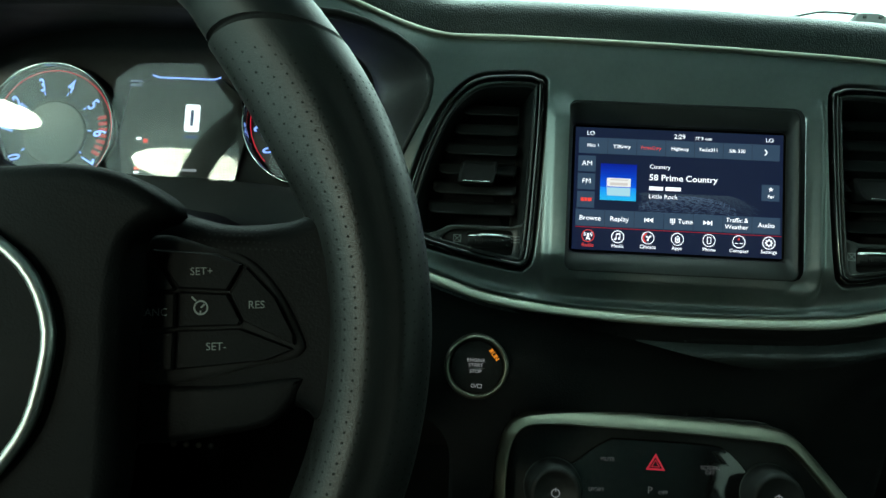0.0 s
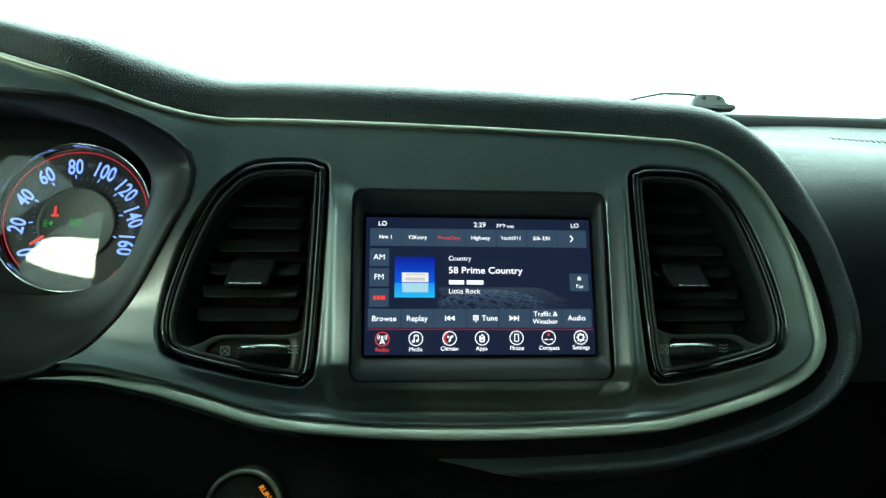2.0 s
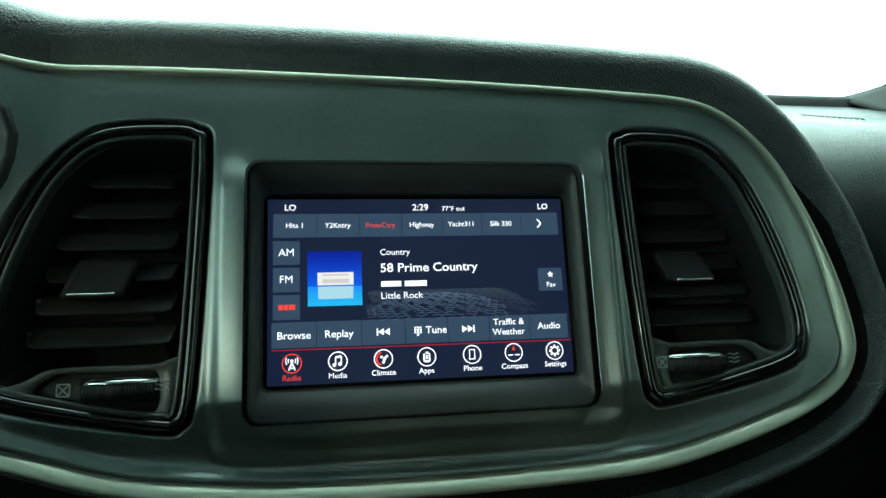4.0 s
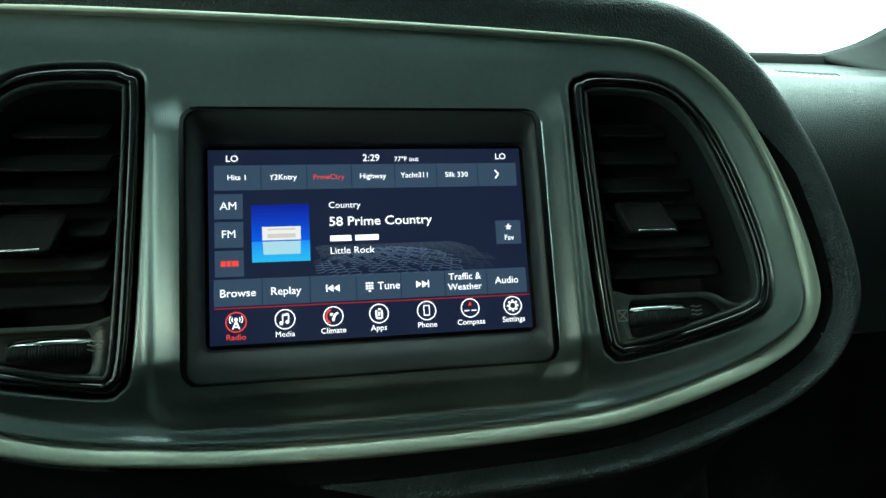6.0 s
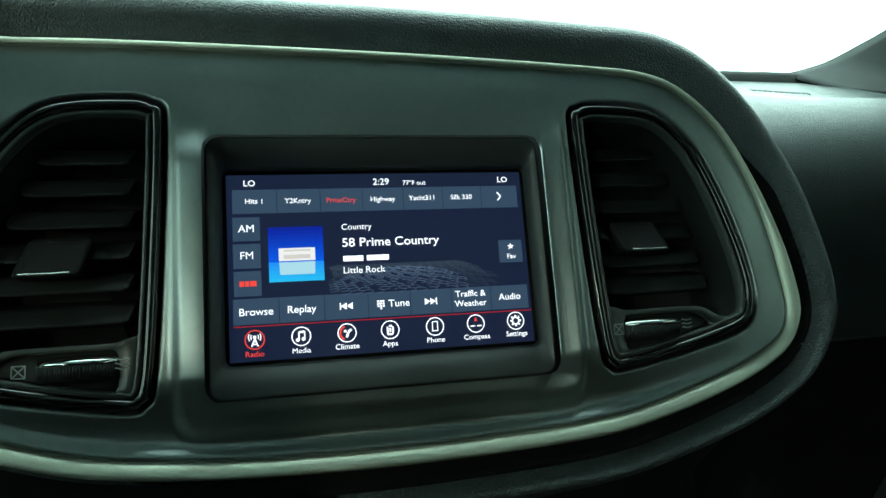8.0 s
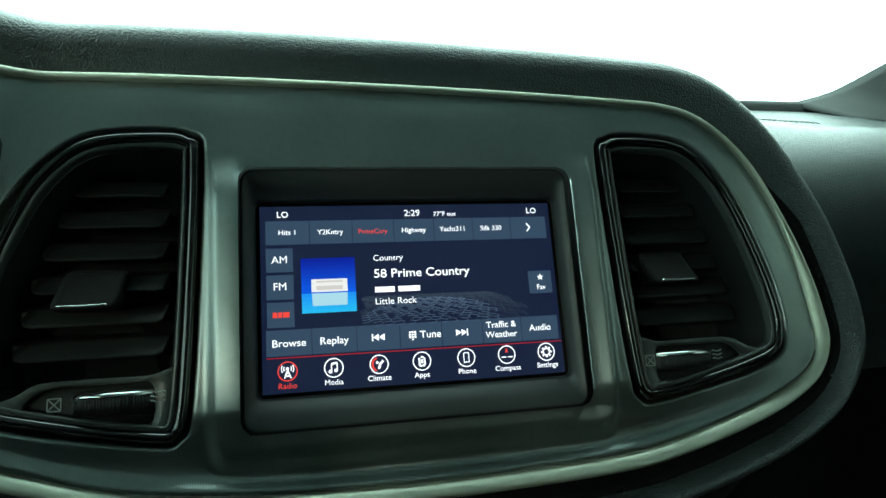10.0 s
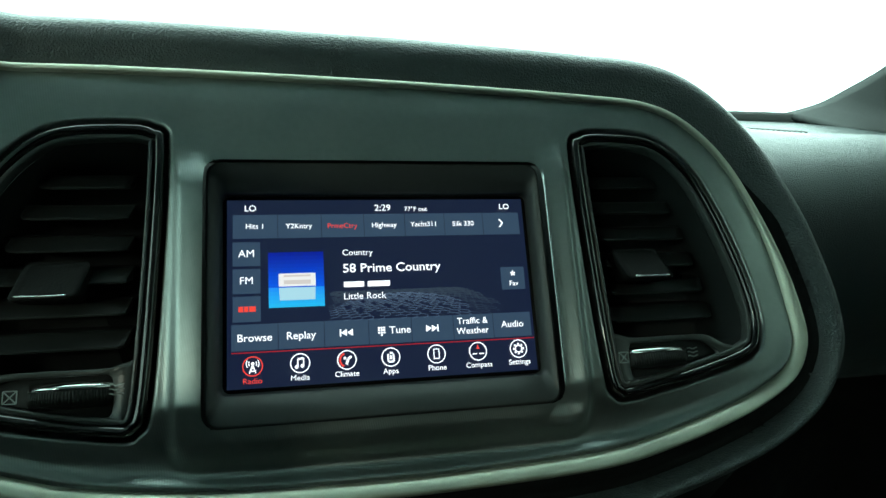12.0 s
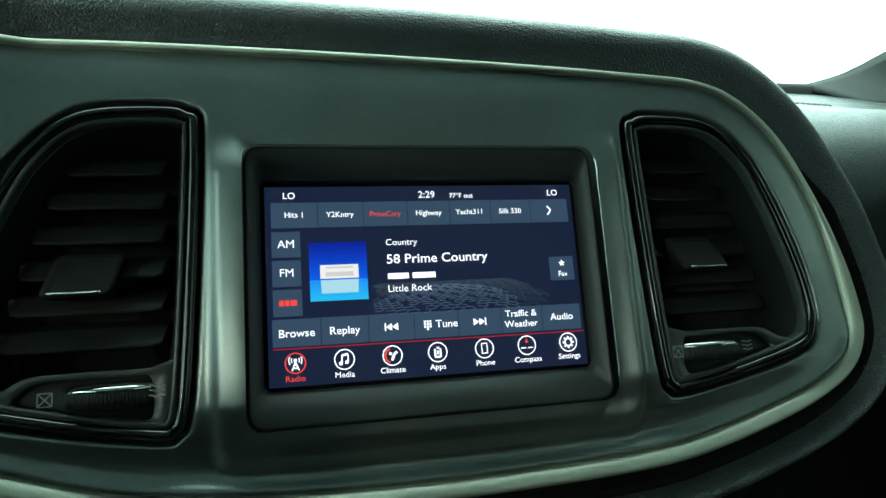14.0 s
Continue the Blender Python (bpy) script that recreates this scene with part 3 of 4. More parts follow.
    mark("cover_picture", poly_at(mm([(-51.8, -5.0), (-35.0, -5.0), (-34.7, 1.2), (-52.1, 1.2)]), -0.0009), lit("lit_plate_reflection", (0.45, 0.80, 0.92), 0.9), panel)
    for z, h in ((6.9, 0.9), (3.8, 2.0)):
        mark("caption_bar", poly_at(mm([(-49.8, z - h / 2), (-37.0, z - h / 2), (-37.0, z + h / 2), (-49.8, z + h / 2)]), -0.0011), lit("lit_plate_print", (0.72, 0.70, 0.66), 0.9), panel)
    mark("red_line", strokes([(-0.0742, -0.0291, 0.0757, -0.0294)], 0.0005, -0.0008), LINE_LIT, panel)
    # round menu symbols
    for x, z, mat in ((-64.6, -35.5, RED_LIT), (-42.9, -35.3, WHITE_LIT), (-20.9, -35.1, WHITE_LIT), (0.5, -35.0, WHITE_LIT), (23.4, -34.8, WHITE_LIT), (44.9, -34.7, WHITE_LIT), (66.5, -34.6, WHITE_LIT)):
        mark("symbol_ring", disc(x / 1000, z / 1000, 0.0047, -0.0009, 36, 0.00415), mat, panel)
    s = lambda rows, w=0.6: strokes([tuple(q / 1000 for q in r) for r in rows], w / 1000, -0.001)
    x, z = -64.6, -35.5
    mark("symbol", join(s([(x, z + 0.6, x - 1.5, z - 3.2), (x, z + 0.6, x + 1.5, z - 3.2), (x - 1.1, z - 2.2, x + 1.1, z - 2.2), (x - 0.6, z - 0.9, x + 0.6, z - 0.9)]),
                        disc(x / 1000, (z + 1.2) / 1000, 0.0008, -0.001, 12),
                        *(strokes([tuple(q / 1000 for q in (x + r * math.cos(a), z + 1.2 + r * math.sin(a), x + r * math.cos(a + 0.4), z + 1.2 + r * math.sin(a + 0.4)))], 0.0005, -0.001)
                          for r in (1.8, 2.9) for a in (-0.6, -0.2, 0.2, 2.54, 2.94, 3.34))), WHITE_LIT, panel)
    x, z = -42.9, -35.3
    mark("symbol", join(s([(x - 1.1, z - 1.6, x - 1.1, z + 2), (x + 1.6, z - 1.2, x + 1.6, z + 2.4)], 0.6), s([(x - 1.1, z + 1.9, x + 1.6, z + 2.3)], 1.0), disc((x - 1.7) / 1000, (z - 1.7) / 1000, 0.0009, -0.001, 14), disc((x + 1.0) / 1000, (z - 1.3) / 1000, 0.0009, -0.001, 14)), WHITE_LIT, panel)
    x, z = -20.9, -35.1
    mark("symbol", join(s([(x - 0.2, z - 2.2, x + 0.6, z + 0.4), (x + 0.6, z + 0.4, x + 2.2, z + 1.6)], 1.2), disc((x - 0.9) / 1000, (z + 0.9) / 1000, 0.0007, -0.001, 12)), WHITE_LIT, panel)
    mark("symbol", join(*(s([(x + 3.3 * math.cos(a), z + 3.3 * math.sin(a), x + 3.3 * math.cos(a + 0.3), z + 3.3 * math.sin(a + 0.3))], 0.9) for a in (1.9, 2.2, 2.5, 2.8, 3.1, 3.4, 3.7, 4.0))), RED_LIT, panel)
    x, z = 0.5, -35.0
    mark("symbol", s([(x - 1.3, z + 1.6, x - 1.3, z - 2.2), (x - 1.3, z - 2.2, x + 1.3, z - 2.2), (x + 1.3, z - 2.2, x + 1.3, z + 1.6), (x - 0.5, z + 2.0, x + 0.9, z + 2.0), (x, z + 0.8, x, z - 1.0)], 0.9), WHITE_LIT, panel)
    x, z = 23.4, -34.8
    mark("symbol", s([(x - 1.3, z - 2.5, x - 1.3, z + 2.5), (x + 1.3, z - 2.5, x + 1.3, z + 2.5), (x - 1.3, z + 2.4, x + 1.3, z + 2.4), (x - 1.3, z - 2.2, x + 1.3, z - 2.2)], 0.5), WHITE_LIT, panel)
    x, z = 44.9, -34.7
    mark("symbol", s([(x - 3.0, z - 1.2, x - 0.5, z - 1.2), (x + 0.5, z - 1.2, x + 3.0, z - 1.2)], 0.6), WHITE_LIT, panel)
    mark("symbol", poly_at(mm([(x - 0.9, z + 1.2), (x + 0.9, z + 1.2), (x, z + 3.4)]), -0.001), RED_LIT, panel)
    x, z = 66.5, -34.6
    mark("symbol", join(disc(x / 1000, z / 1000, 0.0021, -0.001, 24, 0.0014), *(s([(x + 2 * math.cos(a), z + 2 * math.sin(a), x + 2.9 * math.cos(a), z + 2.9 * math.sin(a))], 1.0) for a in np.arange(8) * math.pi / 4)), WHITE_LIT, panel)
    # arrows, star, keypad
    mark("symbol", s([(62.3, 34.4, 64.2, 32.2), (64.2, 32.2, 62.3, 29.9)], 0.75), WHITE_LIT, panel)
    for sx, cx in ((-1, -20.4), (1, 21.9)):
        tri = lambda a: poly_at(mm([(cx + sx * a, -23.7), (cx + sx * (a + 2.8), -21.9), (cx + sx * a, -20.2)] if sx > 0 else [(cx - a, -23.7), (cx - a, -20.2), (cx - a - 2.8, -21.9)]), -0.001)
        mark("symbol", join(tri(-2.9), tri(0.0), s([(cx + sx * 3.1, -23.7, cx + sx * 3.1, -20.2)], 0.7)), WHITE_LIT, panel)
    mark("symbol", poly_at(mm([(67.3 + (1.9 if i % 2 == 0 else 0.8) * math.sin(i * math.pi / 5), 4.8 + (1.9 if i % 2 == 0 else 0.8) * math.cos(i * math.pi / 5)) for i in range(10)]), -0.001), WHITE_LIT, panel)
    mark("symbol", join(*(poly_at(mm([(a, b), (a + 1.0, b), (a + 1.0, b + 0.9), (a, b + 0.9)]), -0.001) for a in (-5.2, -3.9, -2.6) for b in (-20.9, -22.1, -23.3)), poly_at(mm([(-3.9, -24.5), (-2.9, -24.5), (-2.9, -23.6), (-3.9, -23.6)]), -0.001)), WHITE_LIT, panel)


build_screen()


# ---- air vents ----
def build_vent(flip):
    unit = thing("air_vent", (0.15 * (-1 if flip else 1), 0.0, 0), "black dash air vent, six vanes, chrome-edged tab, gloss frame", "air vent", "dash air vents")
    g = lambda geo: mirrored(geo, flip)
    o = lambda d, h, r=0: flat(offset(VENT, d, r), -h / 1000)
    part("frame", g(loft([o(0.0008, 6), o(0.0006, 14), o(-0.0002, 16.6), o(-0.0016, 17.6), o(-0.0032, 17.2), o(-0.0044, 15.6), o(-0.0050, 12.5, 1)])), PIANO, unit, "gloss black outer frame")
    part("inner_trim", g(loft([o(-0.0049, 12.0, 1), o(-0.0050, 16.0, 1), o(-0.0054, 16.4, 1), o(-0.0064, 16.3, 2), o(-0.0069, 15.7, 2), o(-0.0072, 11.0, 2)])), GREY, unit, "grey satin inner trim")
    part("housing", g(loft([o(-0.0076, 11.5, 2), o(-0.0095, 4, 3), o(-0.0130, -20, 6), o(-0.0150, -24, 8)], False, True)), DUCT, unit)
    # lower shelf with the closing wheel
    mid = (0.142, -0.046)
    outer = polar(np.array([(111.8, -31), (117.6, -31), (122, -33.3), (150, -33.3), (166, -34), (174, -38), (181, -40.5), (191, -37.5), (190.5, -43.5), (157, -52.0), (120, -59.0), (112.5, -57)]) / 1000, mid, 90)
    well = polar(np.array([(121.5, -37), (130, -36), (150, -36), (163, -36.6), (171, -42), (169.5, -45), (142, -52), (124, -54.0), (120.5, -50)]) / 1000, mid, 90)
    part("lower_trim", g(loft([flat(outer, -0.004), flat(outer, -0.0148), flat(mid + (outer - mid) * 0.985, -0.0153), flat(mid + (well - mid) * 1.02, -0.0153), flat(well, -0.0147), flat(well, -0.0115)], False, True)), GREY, unit, "grey trim swoosh round the wheel")
    part("well_floor", g(plate(mid + (well - mid) * 1.01, -0.0122, -0.006)), DEEP, unit)
    arc = [(0.1210 + 0.0322 * i / 16, 0.0100 + 0.0115 * math.sin(math.pi * (0.06 + 0.88 * i / 16)) ** 0.6) for i in range(17)]
    rows = ((-0.0494, 0.008), (-0.0490, 0.0030), (-0.0480, 0.0008), (-0.0466, 0.0), (-0.0412, 0), (-0.0398, 0.0006), (-0.0386, 0.0030), (-0.0380, 0.0080))
    wheel = part("thumbwheel", g(loft([[(x, -h + d, z) for x, h in arc] for z, d in rows][::-1], closed=False)), BLADE, unit, "ribbed black thumbwheel")
    ribs = [block(x - 0.00035, x + 0.00035, -h - 0.0004, -h + 0.002, -0.0472, -0.0420, 0.0001) for x, h in spline(arc, 30, False)[2:-2]]
    part("ribs", g(join(*ribs)), BLADE, wheel)
    part("chrome_edge", g(loft([[(x, -h - 0.0005 + d, z) for x, h in arc] for z, d in ((-0.0419, 0.0006), (-0.0416, 0), (-0.0404, 0.0002), (-0.0394, 0.0012), (-0.0384, 0.0035), (-0.0378, 0.0085))][::-1], closed=False)), CHROME, wheel, "chrome upper edge")
    ix = 0.1170 if not flip else 0.1605
    part("closed_mark", g(strokes([(ix - 0.0026, -0.0456, ix + 0.0026, -0.0456), (ix + 0.0026, -0.0456, ix + 0.0026, -0.0404), (ix + 0.0026, -0.0404, ix - 0.0026, -0.0404), (ix - 0.0026, -0.0404, ix - 0.0026, -0.0456),
                                   (ix - 0.0026, -0.0456, ix + 0.0026, -0.0404), (ix - 0.0026, -0.0404, ix + 0.0026, -0.0456)], 0.0005, -0.0126 if flip else -0.0156)), PRINT, unit, smooth=False)
    ox = 0.1583 if not flip else 0.1190
    wave = [(ox - 0.0030 + 0.0012 * i, z + 0.0004 * math.sin(i * 1.7), ox - 0.0018 + 0.0012 * i, z + 0.0004 * math.sin(i * 1.7 + 1.7)) for z in (-0.0404, -0.0424, -0.0444) for i in range(5)]
    part("open_mark", g(strokes(wave, 0.0006, -0.0156 if flip else -0.0126)), PRINT, unit, smooth=False)
    # vanes
    for z, x1 in zip((0.0515, 0.0366, 0.0214, 0.0062, -0.0085, -0.0235), (0.161, 0.1675, 0.173, 0.177, 0.1805, 0.1835)):
        x0 = 0.1185
        outline = [(0.0026, z - 0.0008), (0.0031, z - 0.0001), (0.0028, z + 0.0006), (-0.0030, z + 0.0074), (-0.0045, z + 0.0086), (-0.0150, z + 0.0118), (-0.0150, z + 0.0104), (-0.0040, z + 0.0068), (0.0015, z - 0.0006)]
        rings = []
        for x, cut in ((x0, 0.004), (x0 + 0.0015, 0.0012), (x0 + 0.004, 0), (x1 - 0.007, 0), (x1 - 0.0025, 0.0015), (x1, 0.006)):
            rings.append([(x, -(h - cut if h > 0 else h), q + cut * 0.62 if h > 0 else q) for h, q in outline])
        part("vane", g(loft(rings, True, True)), BLADE, unit, smooth=False)
    # direction tab
    shift = 0.0105 if flip else -0.0012
    tab_out = rounded(0.1245 + shift, -0.0036, 0.1510 + shift, 0.0150, 0.0026, 5)
    tab_c = np.array([0.1378 + shift, 0.0050])
    lean = lambda p, y: [(a + 0.16 * (0.003 - b), y + (0.62 * (b + 0.0036) if y < -0.010 else 0), b) for a, b in p]
    tab = part("tab", g(loft([lean(tab_c + (tab_out - tab_c) * 0.84, 0.004), lean(tab_out, -0.009), lean(tab_out, -0.0185), lean(tab_c + (tab_out - tab_c) * 0.93, -0.0196), lean(tab_c + (tab_out - tab_c) * 0.80, -0.0196), lean(tab_c + (tab_out - tab_c) * 0.77, -0.0193)], True, True)), LOWER, unit)
    part("chrome_strip", g(tube([(0.1285 + shift + 0.0200 * i / 8, -0.0203, -0.0022 - 0.0003 * math.sin(math.pi * i / 8)) for i in range(9)], 0.00065, 8)), CHROME, tab, "thin chrome strip")
    return unit


build_vent(False)
build_vent(True)


# ---- instrument cluster ----
DISPLAY = [(-461, -4), (-350, -4), (-345, 8), (-349, 40), (-357, 80), (-373, 97), (-429, 97), (-452, 82), (-459, 40)]


def build_cluster():
    unit = thing("instrument_cluster", (-0.405, 0.06, 0.04), "dark instrument cluster with two lit round gauges and a small display", "instrument cluster")
    rings = []
    for k in np.linspace(0, 1, 9):
        w = k ** 0.8
        p = opening * (1 - w) + hollow * w
        mouth = np.array([-0.0100 - float(pod_rise(np.array(a), np.array(b))) for a, b in opening])
        rings.append([(a, m * (1 - k) + 0.050 * k, b) for (a, b), m in zip(p, mouth)])
    lipped = [[(a, m + y, b) for (a, b), m in zip(offset(opening, d), mouth)] for d, y in ((0.0056, -0.0012), (0.0050, -0.0060), (0.0036, -0.0072), (0.0018, -0.0066), (0.0006, -0.0040))]
    part("tunnel", loft(lipped + rings), SOFT, unit, "black moulded tunnel")
    face = part("face_plate", loft([flat(hollow, 0.050), flat(hollow, 0.0690)], False, True), DEEP, unit)
    for rim in ([(-0.2930 + 0.0556 * math.cos(a), 0.0575 + 0.0556 * math.sin(a)) for a in np.arange(64) * math.pi / 32], [(-0.5165 + 0.0556 * math.cos(a), 0.0420 + 0.0556 * math.sin(a)) for a in np.arange(64) * math.pi / 32],
                [(x / 1000, z / 1000) for x, z in DISPLAY]):
        part("lens", ([(a, 0.0490 - (b - 0.04) * 0.14, b) for a, b in rim[::-1]], [tuple(range(len(rim)))]), LENS, unit, "clear plastic lens", smooth=False).visible_shadow = False
    return unit, face


cluster, face = build_cluster()


def build_gauge(cx, cz, numbers, start, sweep, cap, small, needle, centre_label):
    y = 0.0655
    ring = part("gauge", turned_profile(cx, cz, [(0.0570, y + 0.003), (0.0570, y - 0.007), (0.0560, y - 0.0085), (0.0549, y - 0.007), (0.0545, y + 0.001)]), CHROME, cluster, "chrome-ringed round gauge")
    mark("dial", disc(cx, cz, 0.0546, y + 0.0005, 60), material("dial_grey", (0.018, 0.021, 0.020), 0.5, vary=0.05), ring)
    part("hub_plate", turned_profile(cx + 0.001, cz - 0.004, [(0.0280, y), (0.0280, y - 0.0020), (0.0270, y - 0.0028), (0.0258, y - 0.0022), (0.001, y - 0.0022)]), material("hub_weave", (0.10, 0.11, 0.105), 0.45, 0.5, grain=0.6, grain_size=0.002), ring, "woven grey centre plate")
    at = lambda a, r: (cx + r * math.cos(radians(a)), cz + r * math.sin(radians(a)))
    arc = [(*at(start + sweep * 1.15 * i / 60 + 8, 0.0512), *at(start + sweep * 1.15 * (i + 1) / 60 + 8, 0.0512)) for i in range(60)]
    mark("red_arc", strokes(arc, 0.0007, y - 0.0010), lit("lit_arc_red", (0.75, 0.02, 0.05), 0.9), ring)
    n = len(numbers) - 1
    for i, word in enumerate(numbers):
        a = start + sweep * i / n
        mark("tick", strokes([(*at(a, 0.0305), *at(a, 0.0335))], 0.0010, y - 0.0012), BLUE_LIT, ring)
        x, z = at(a, 0.0408)
        part("numeral", letters(word, x, z - 0.0015, cap, y - 0.0014, turn=(a - 90) * 0.8, stretch=0.70, bold=0.00026), BLUE_LIT, ring, smooth=False)
        if i < n:
            x, z = at(a + sweep / n / 2, 0.0410)
            part("numeral", letters(small[i], x, z, cap * 0.36, y - 0.0014, turn=a + sweep / n / 2 - 90), lit("lit_dim", (0.25, 0.32, 0.5), 0.3), ring, smooth=False)
            mark("tick", strokes([(*at(a + sweep / n * k, 0.0290), *at(a + sweep / n * k, 0.0318)) for k in (0.25, 0.5, 0.75)], 0.0004, y - 0.0012), lit("lit_tick", (0.3, 0.42, 0.75), 0.35), ring)
    mark("needle", strokes([(*at(needle, 0.0250), *at(needle, 0.0360))], 0.0018, y - 0.0035), RED_LIT, ring)
    if centre_label:
        part("numeral", letters(centre_label, cx + 0.003, cz - 0.0375, 0.0042, y - 0.0014), BLUE_LIT, ring, smooth=False)
    return ring


speedo = build_gauge(-0.2980, 0.0575, ["0", "20", "40", "60", "80", "100", "120", "140", "160"], 217, -243, 0.0112, ["10", "30", "50", "70", "90", "110", "130", "150"], 215, "MPH")
tach = build_gauge(-0.5215, 0.0420, ["0", "1", "2", "3", "4", "5", "6", "7"], 218, -256, 0.0112, ["-"] * 7, 180, "")
mark("red_zone", join(*(strokes([(-0.5215 + 0.0400 * math.cos(radians(w)), 0.0420 + 0.0400 * math.sin(radians(w)), -0.5215 + 0.0475 * math.cos(radians(w)), 0.0420 + 0.0475 * math.sin(radians(w)))], 0.0030, 0.0643) for w in (15, 8, 1, -6, -13, -20, -27))), lit("lit_red_zone", (0.6, 0.02, 0.03), 0.7), tach)
for ob in (speedo, tach):
    ob.location.x += 0.005
mark("warning_light", join(strokes([(-0.3150, 0.0590, -0.3095, 0.0590), (-0.3123, 0.0585, -0.3123, 0.0640)], 0.0018, 0.0625), disc(-0.3123, 0.0650, 0.0011, 0.0625, 12)), RED_LIT, speedo)
mark("warning_light", join(strokes([(-0.3200, 0.0530, -0.3165, 0.0530), (-0.3200, 0.0545, -0.3172, 0.0552), (-0.3200, 0.0515, -0.3172, 0.0508)], 0.0007, 0.0625), disc(-0.3145, 0.0530, 0.0015, 0.0625, 12)), GREEN_LIT, speedo)
mark("warning_light", join(strokes([(-0.3015, 0.0560, -0.2978, 0.0552), (-0.3015, 0.0540, -0.2978, 0.0535), (-0.3015, 0.0520, -0.2978, 0.0518), (-0.2962, 0.0565, -0.2962, 0.0505), (-0.2962, 0.0565, -0.2935, 0.0555), (-0.2935, 0.0555, -0.2935, 0.0515), (-0.2935, 0.0515, -0.2962, 0.0505)], 0.0008, 0.0625)), GREEN_LIT, speedo)

info = part("info_display", plate(np.array([(-458, 5), (-360, 5), (-352, 40), (-360, 78), (-378, 92), (-434, 92), (-456, 80), (-463, 40)]) / 1000, 0.0640, 0.068), material("display_grey", (0.036, 0.040, 0.038), 0.5, vary=0.05), cluster, "grey driver display reading zero")
mark("lit_edge", strokes([(-0.4370, 0.0925, -0.4310, 0.0905), (-0.4310, 0.0905, -0.3830, 0.0905), (-0.3830, 0.0905, -0.3770, 0.0925)], 0.0013, 0.0630), BLUE_LIT, info)
mark("digit", poly_at(rounded(-0.4062, 0.0440, -0.3930, 0.0680, 0.002, 4)[::-1].tolist(), 0.0632), WHITE_LIT, info)
mark("digit_gap", poly_at(rounded(-0.4010, 0.0492, -0.3982, 0.0630, 0.0008, 3)[::-1].tolist(), 0.0628), lit("lit_digit_blue", (0.03, 0.05, 0.16), 0.6), info)
mark("unit_bar", strokes([(-0.4055, 0.0395, -0.3937, 0.0395)], 0.0022, 0.0632), lit("lit_unit", (0.05, 0.12, 0.4), 0.5), info)
info.location.x += 0.005
for z in (0.0895, 0.0860):
    mark("print_bar", strokes([(-0.4565, z - 0.003, -0.4455, z - 0.003)], 0.0020, 0.0632), lit("lit_info", (0.3, 0.4, 0.6), 0.4), info)
mark("print_bar", strokes([(-0.4085, 0.0105, -0.3925, 0.0105)], 0.0022, 0.0632), lit("lit_odo", (0.5, 0.55, 0.6), 0.5), info)
for z, mat in ((0.036, WHITE_LIT), (0.022, WHITE_LIT), (0.010, RED_LIT), (0.0065, WHITE_LIT)):
    mark("gauge_mark", strokes([(-0.4470, z, -0.4425, z + 0.0005)], 0.0022, 0.0632), mat, info)
mark("gauge_mark", strokes([(-0.4408, 0.0345, -0.4368, 0.0345)], 0.0035, 0.0632), RED_LIT, info)

# ---- starter button ----
BX, BZ = -0.1425, -0.1330
starter = thing("start_button", (BX, -0.02, BZ), "black engine start button in a brushed metal ring, amber run lamp", "push button")
part("ring", turned_profile(BX, BZ, [(0.0226, -0.010), (0.0226, -0.0215), (0.0220, -0.0240), (0.0205, -0.0255), (0.0192, -0.0245), (0.0186, -0.0200)]), FRAMING, starter, "brushed metal ring")
cap = part("button_cap", turned_profile(BX, BZ, [(0.0186, -0.018), (0.0184, -0.0228), (0.0174, -0.0238), (0.006, -0.0240), (0.0005, -0.0240)]), DEEP, starter, "black button cap")
for word, z in (("ENGINE", 0.0047), ("START", 0.0013), ("STOP", -0.0030)):
    part("caption", letters(word, BX - 0.0005, BZ + z, 0.0024, -0.0243), lit("lit_caption", (0.62, 0.68, 0.68), 0.42), cap, smooth=False)
mark("caption_line", strokes([(BX - 0.0060, BZ - 0.0008, BX + 0.0055, BZ - 0.0008)], 0.0003, -0.0243), PRINT, cap)
part("caption", letters("RUN", BX + 0.0118, BZ + 0.0090, 0.0030, -0.0243, turn=-52), AMBER_LIT, cap, smooth=False)
mark("caption", join(disc(BX - 0.002, BZ - 0.0128, 0.0014, -0.0243, 16, 0.0009), strokes([(BX - 0.0002, BZ - 0.0142, BX + 0.0008, BZ - 0.0115), (BX + 0.0012, BZ - 0.0140, BX + 0.0040, BZ - 0.0140), (BX + 0.0040, BZ - 0.0140, BX + 0.0040, BZ - 0.0116), (BX + 0.0012, BZ - 0.0116, BX + 0.0040, BZ - 0.0116), (BX + 0.0012, BZ - 0.0116, BX + 0.0012, BZ - 0.0140)], 0.0005, -0.0243)), lit("lit_caption_low", (0.5, 0.55, 0.55), 0.35), cap)

# ---- climate and radio control panel ----
controls = thing("control_panel", (-0.01, -0.01, -0.22), "gloss black climate control panel in a bright metal frame", "control panel")
side = lambda d, y: flat(offset(SIDE, -d, 2), y)
part("metal_frame", loft([side(-0.0006, -0.008), side(-0.0004, -0.0150), side(0.0010, -0.0175), side(0.0072, -0.0248), side(0.0084, -0.0252), side(0.0090, -0.0205), side(0.0092, -0.012)][::-1]), FRAMING, controls, "bright satin metal frame")
part("panel_face", loft([side(0.0090, -0.016), side(0.0096, -0.0165)], False, True), DEEP, controls, "dark panel face")
FIELD = spline(np.array([(-68, -192), (-50, -179), (-40, -177), (20, -178), (34, -182), (48, -196), (62, -212), (62, -300), (-96, -300), (-90, -215)]) / 1000, 120)
part("button_field", plate(FIELD, -0.0185, -0.014, 0.0012), PIANO, controls, "gloss black button field")
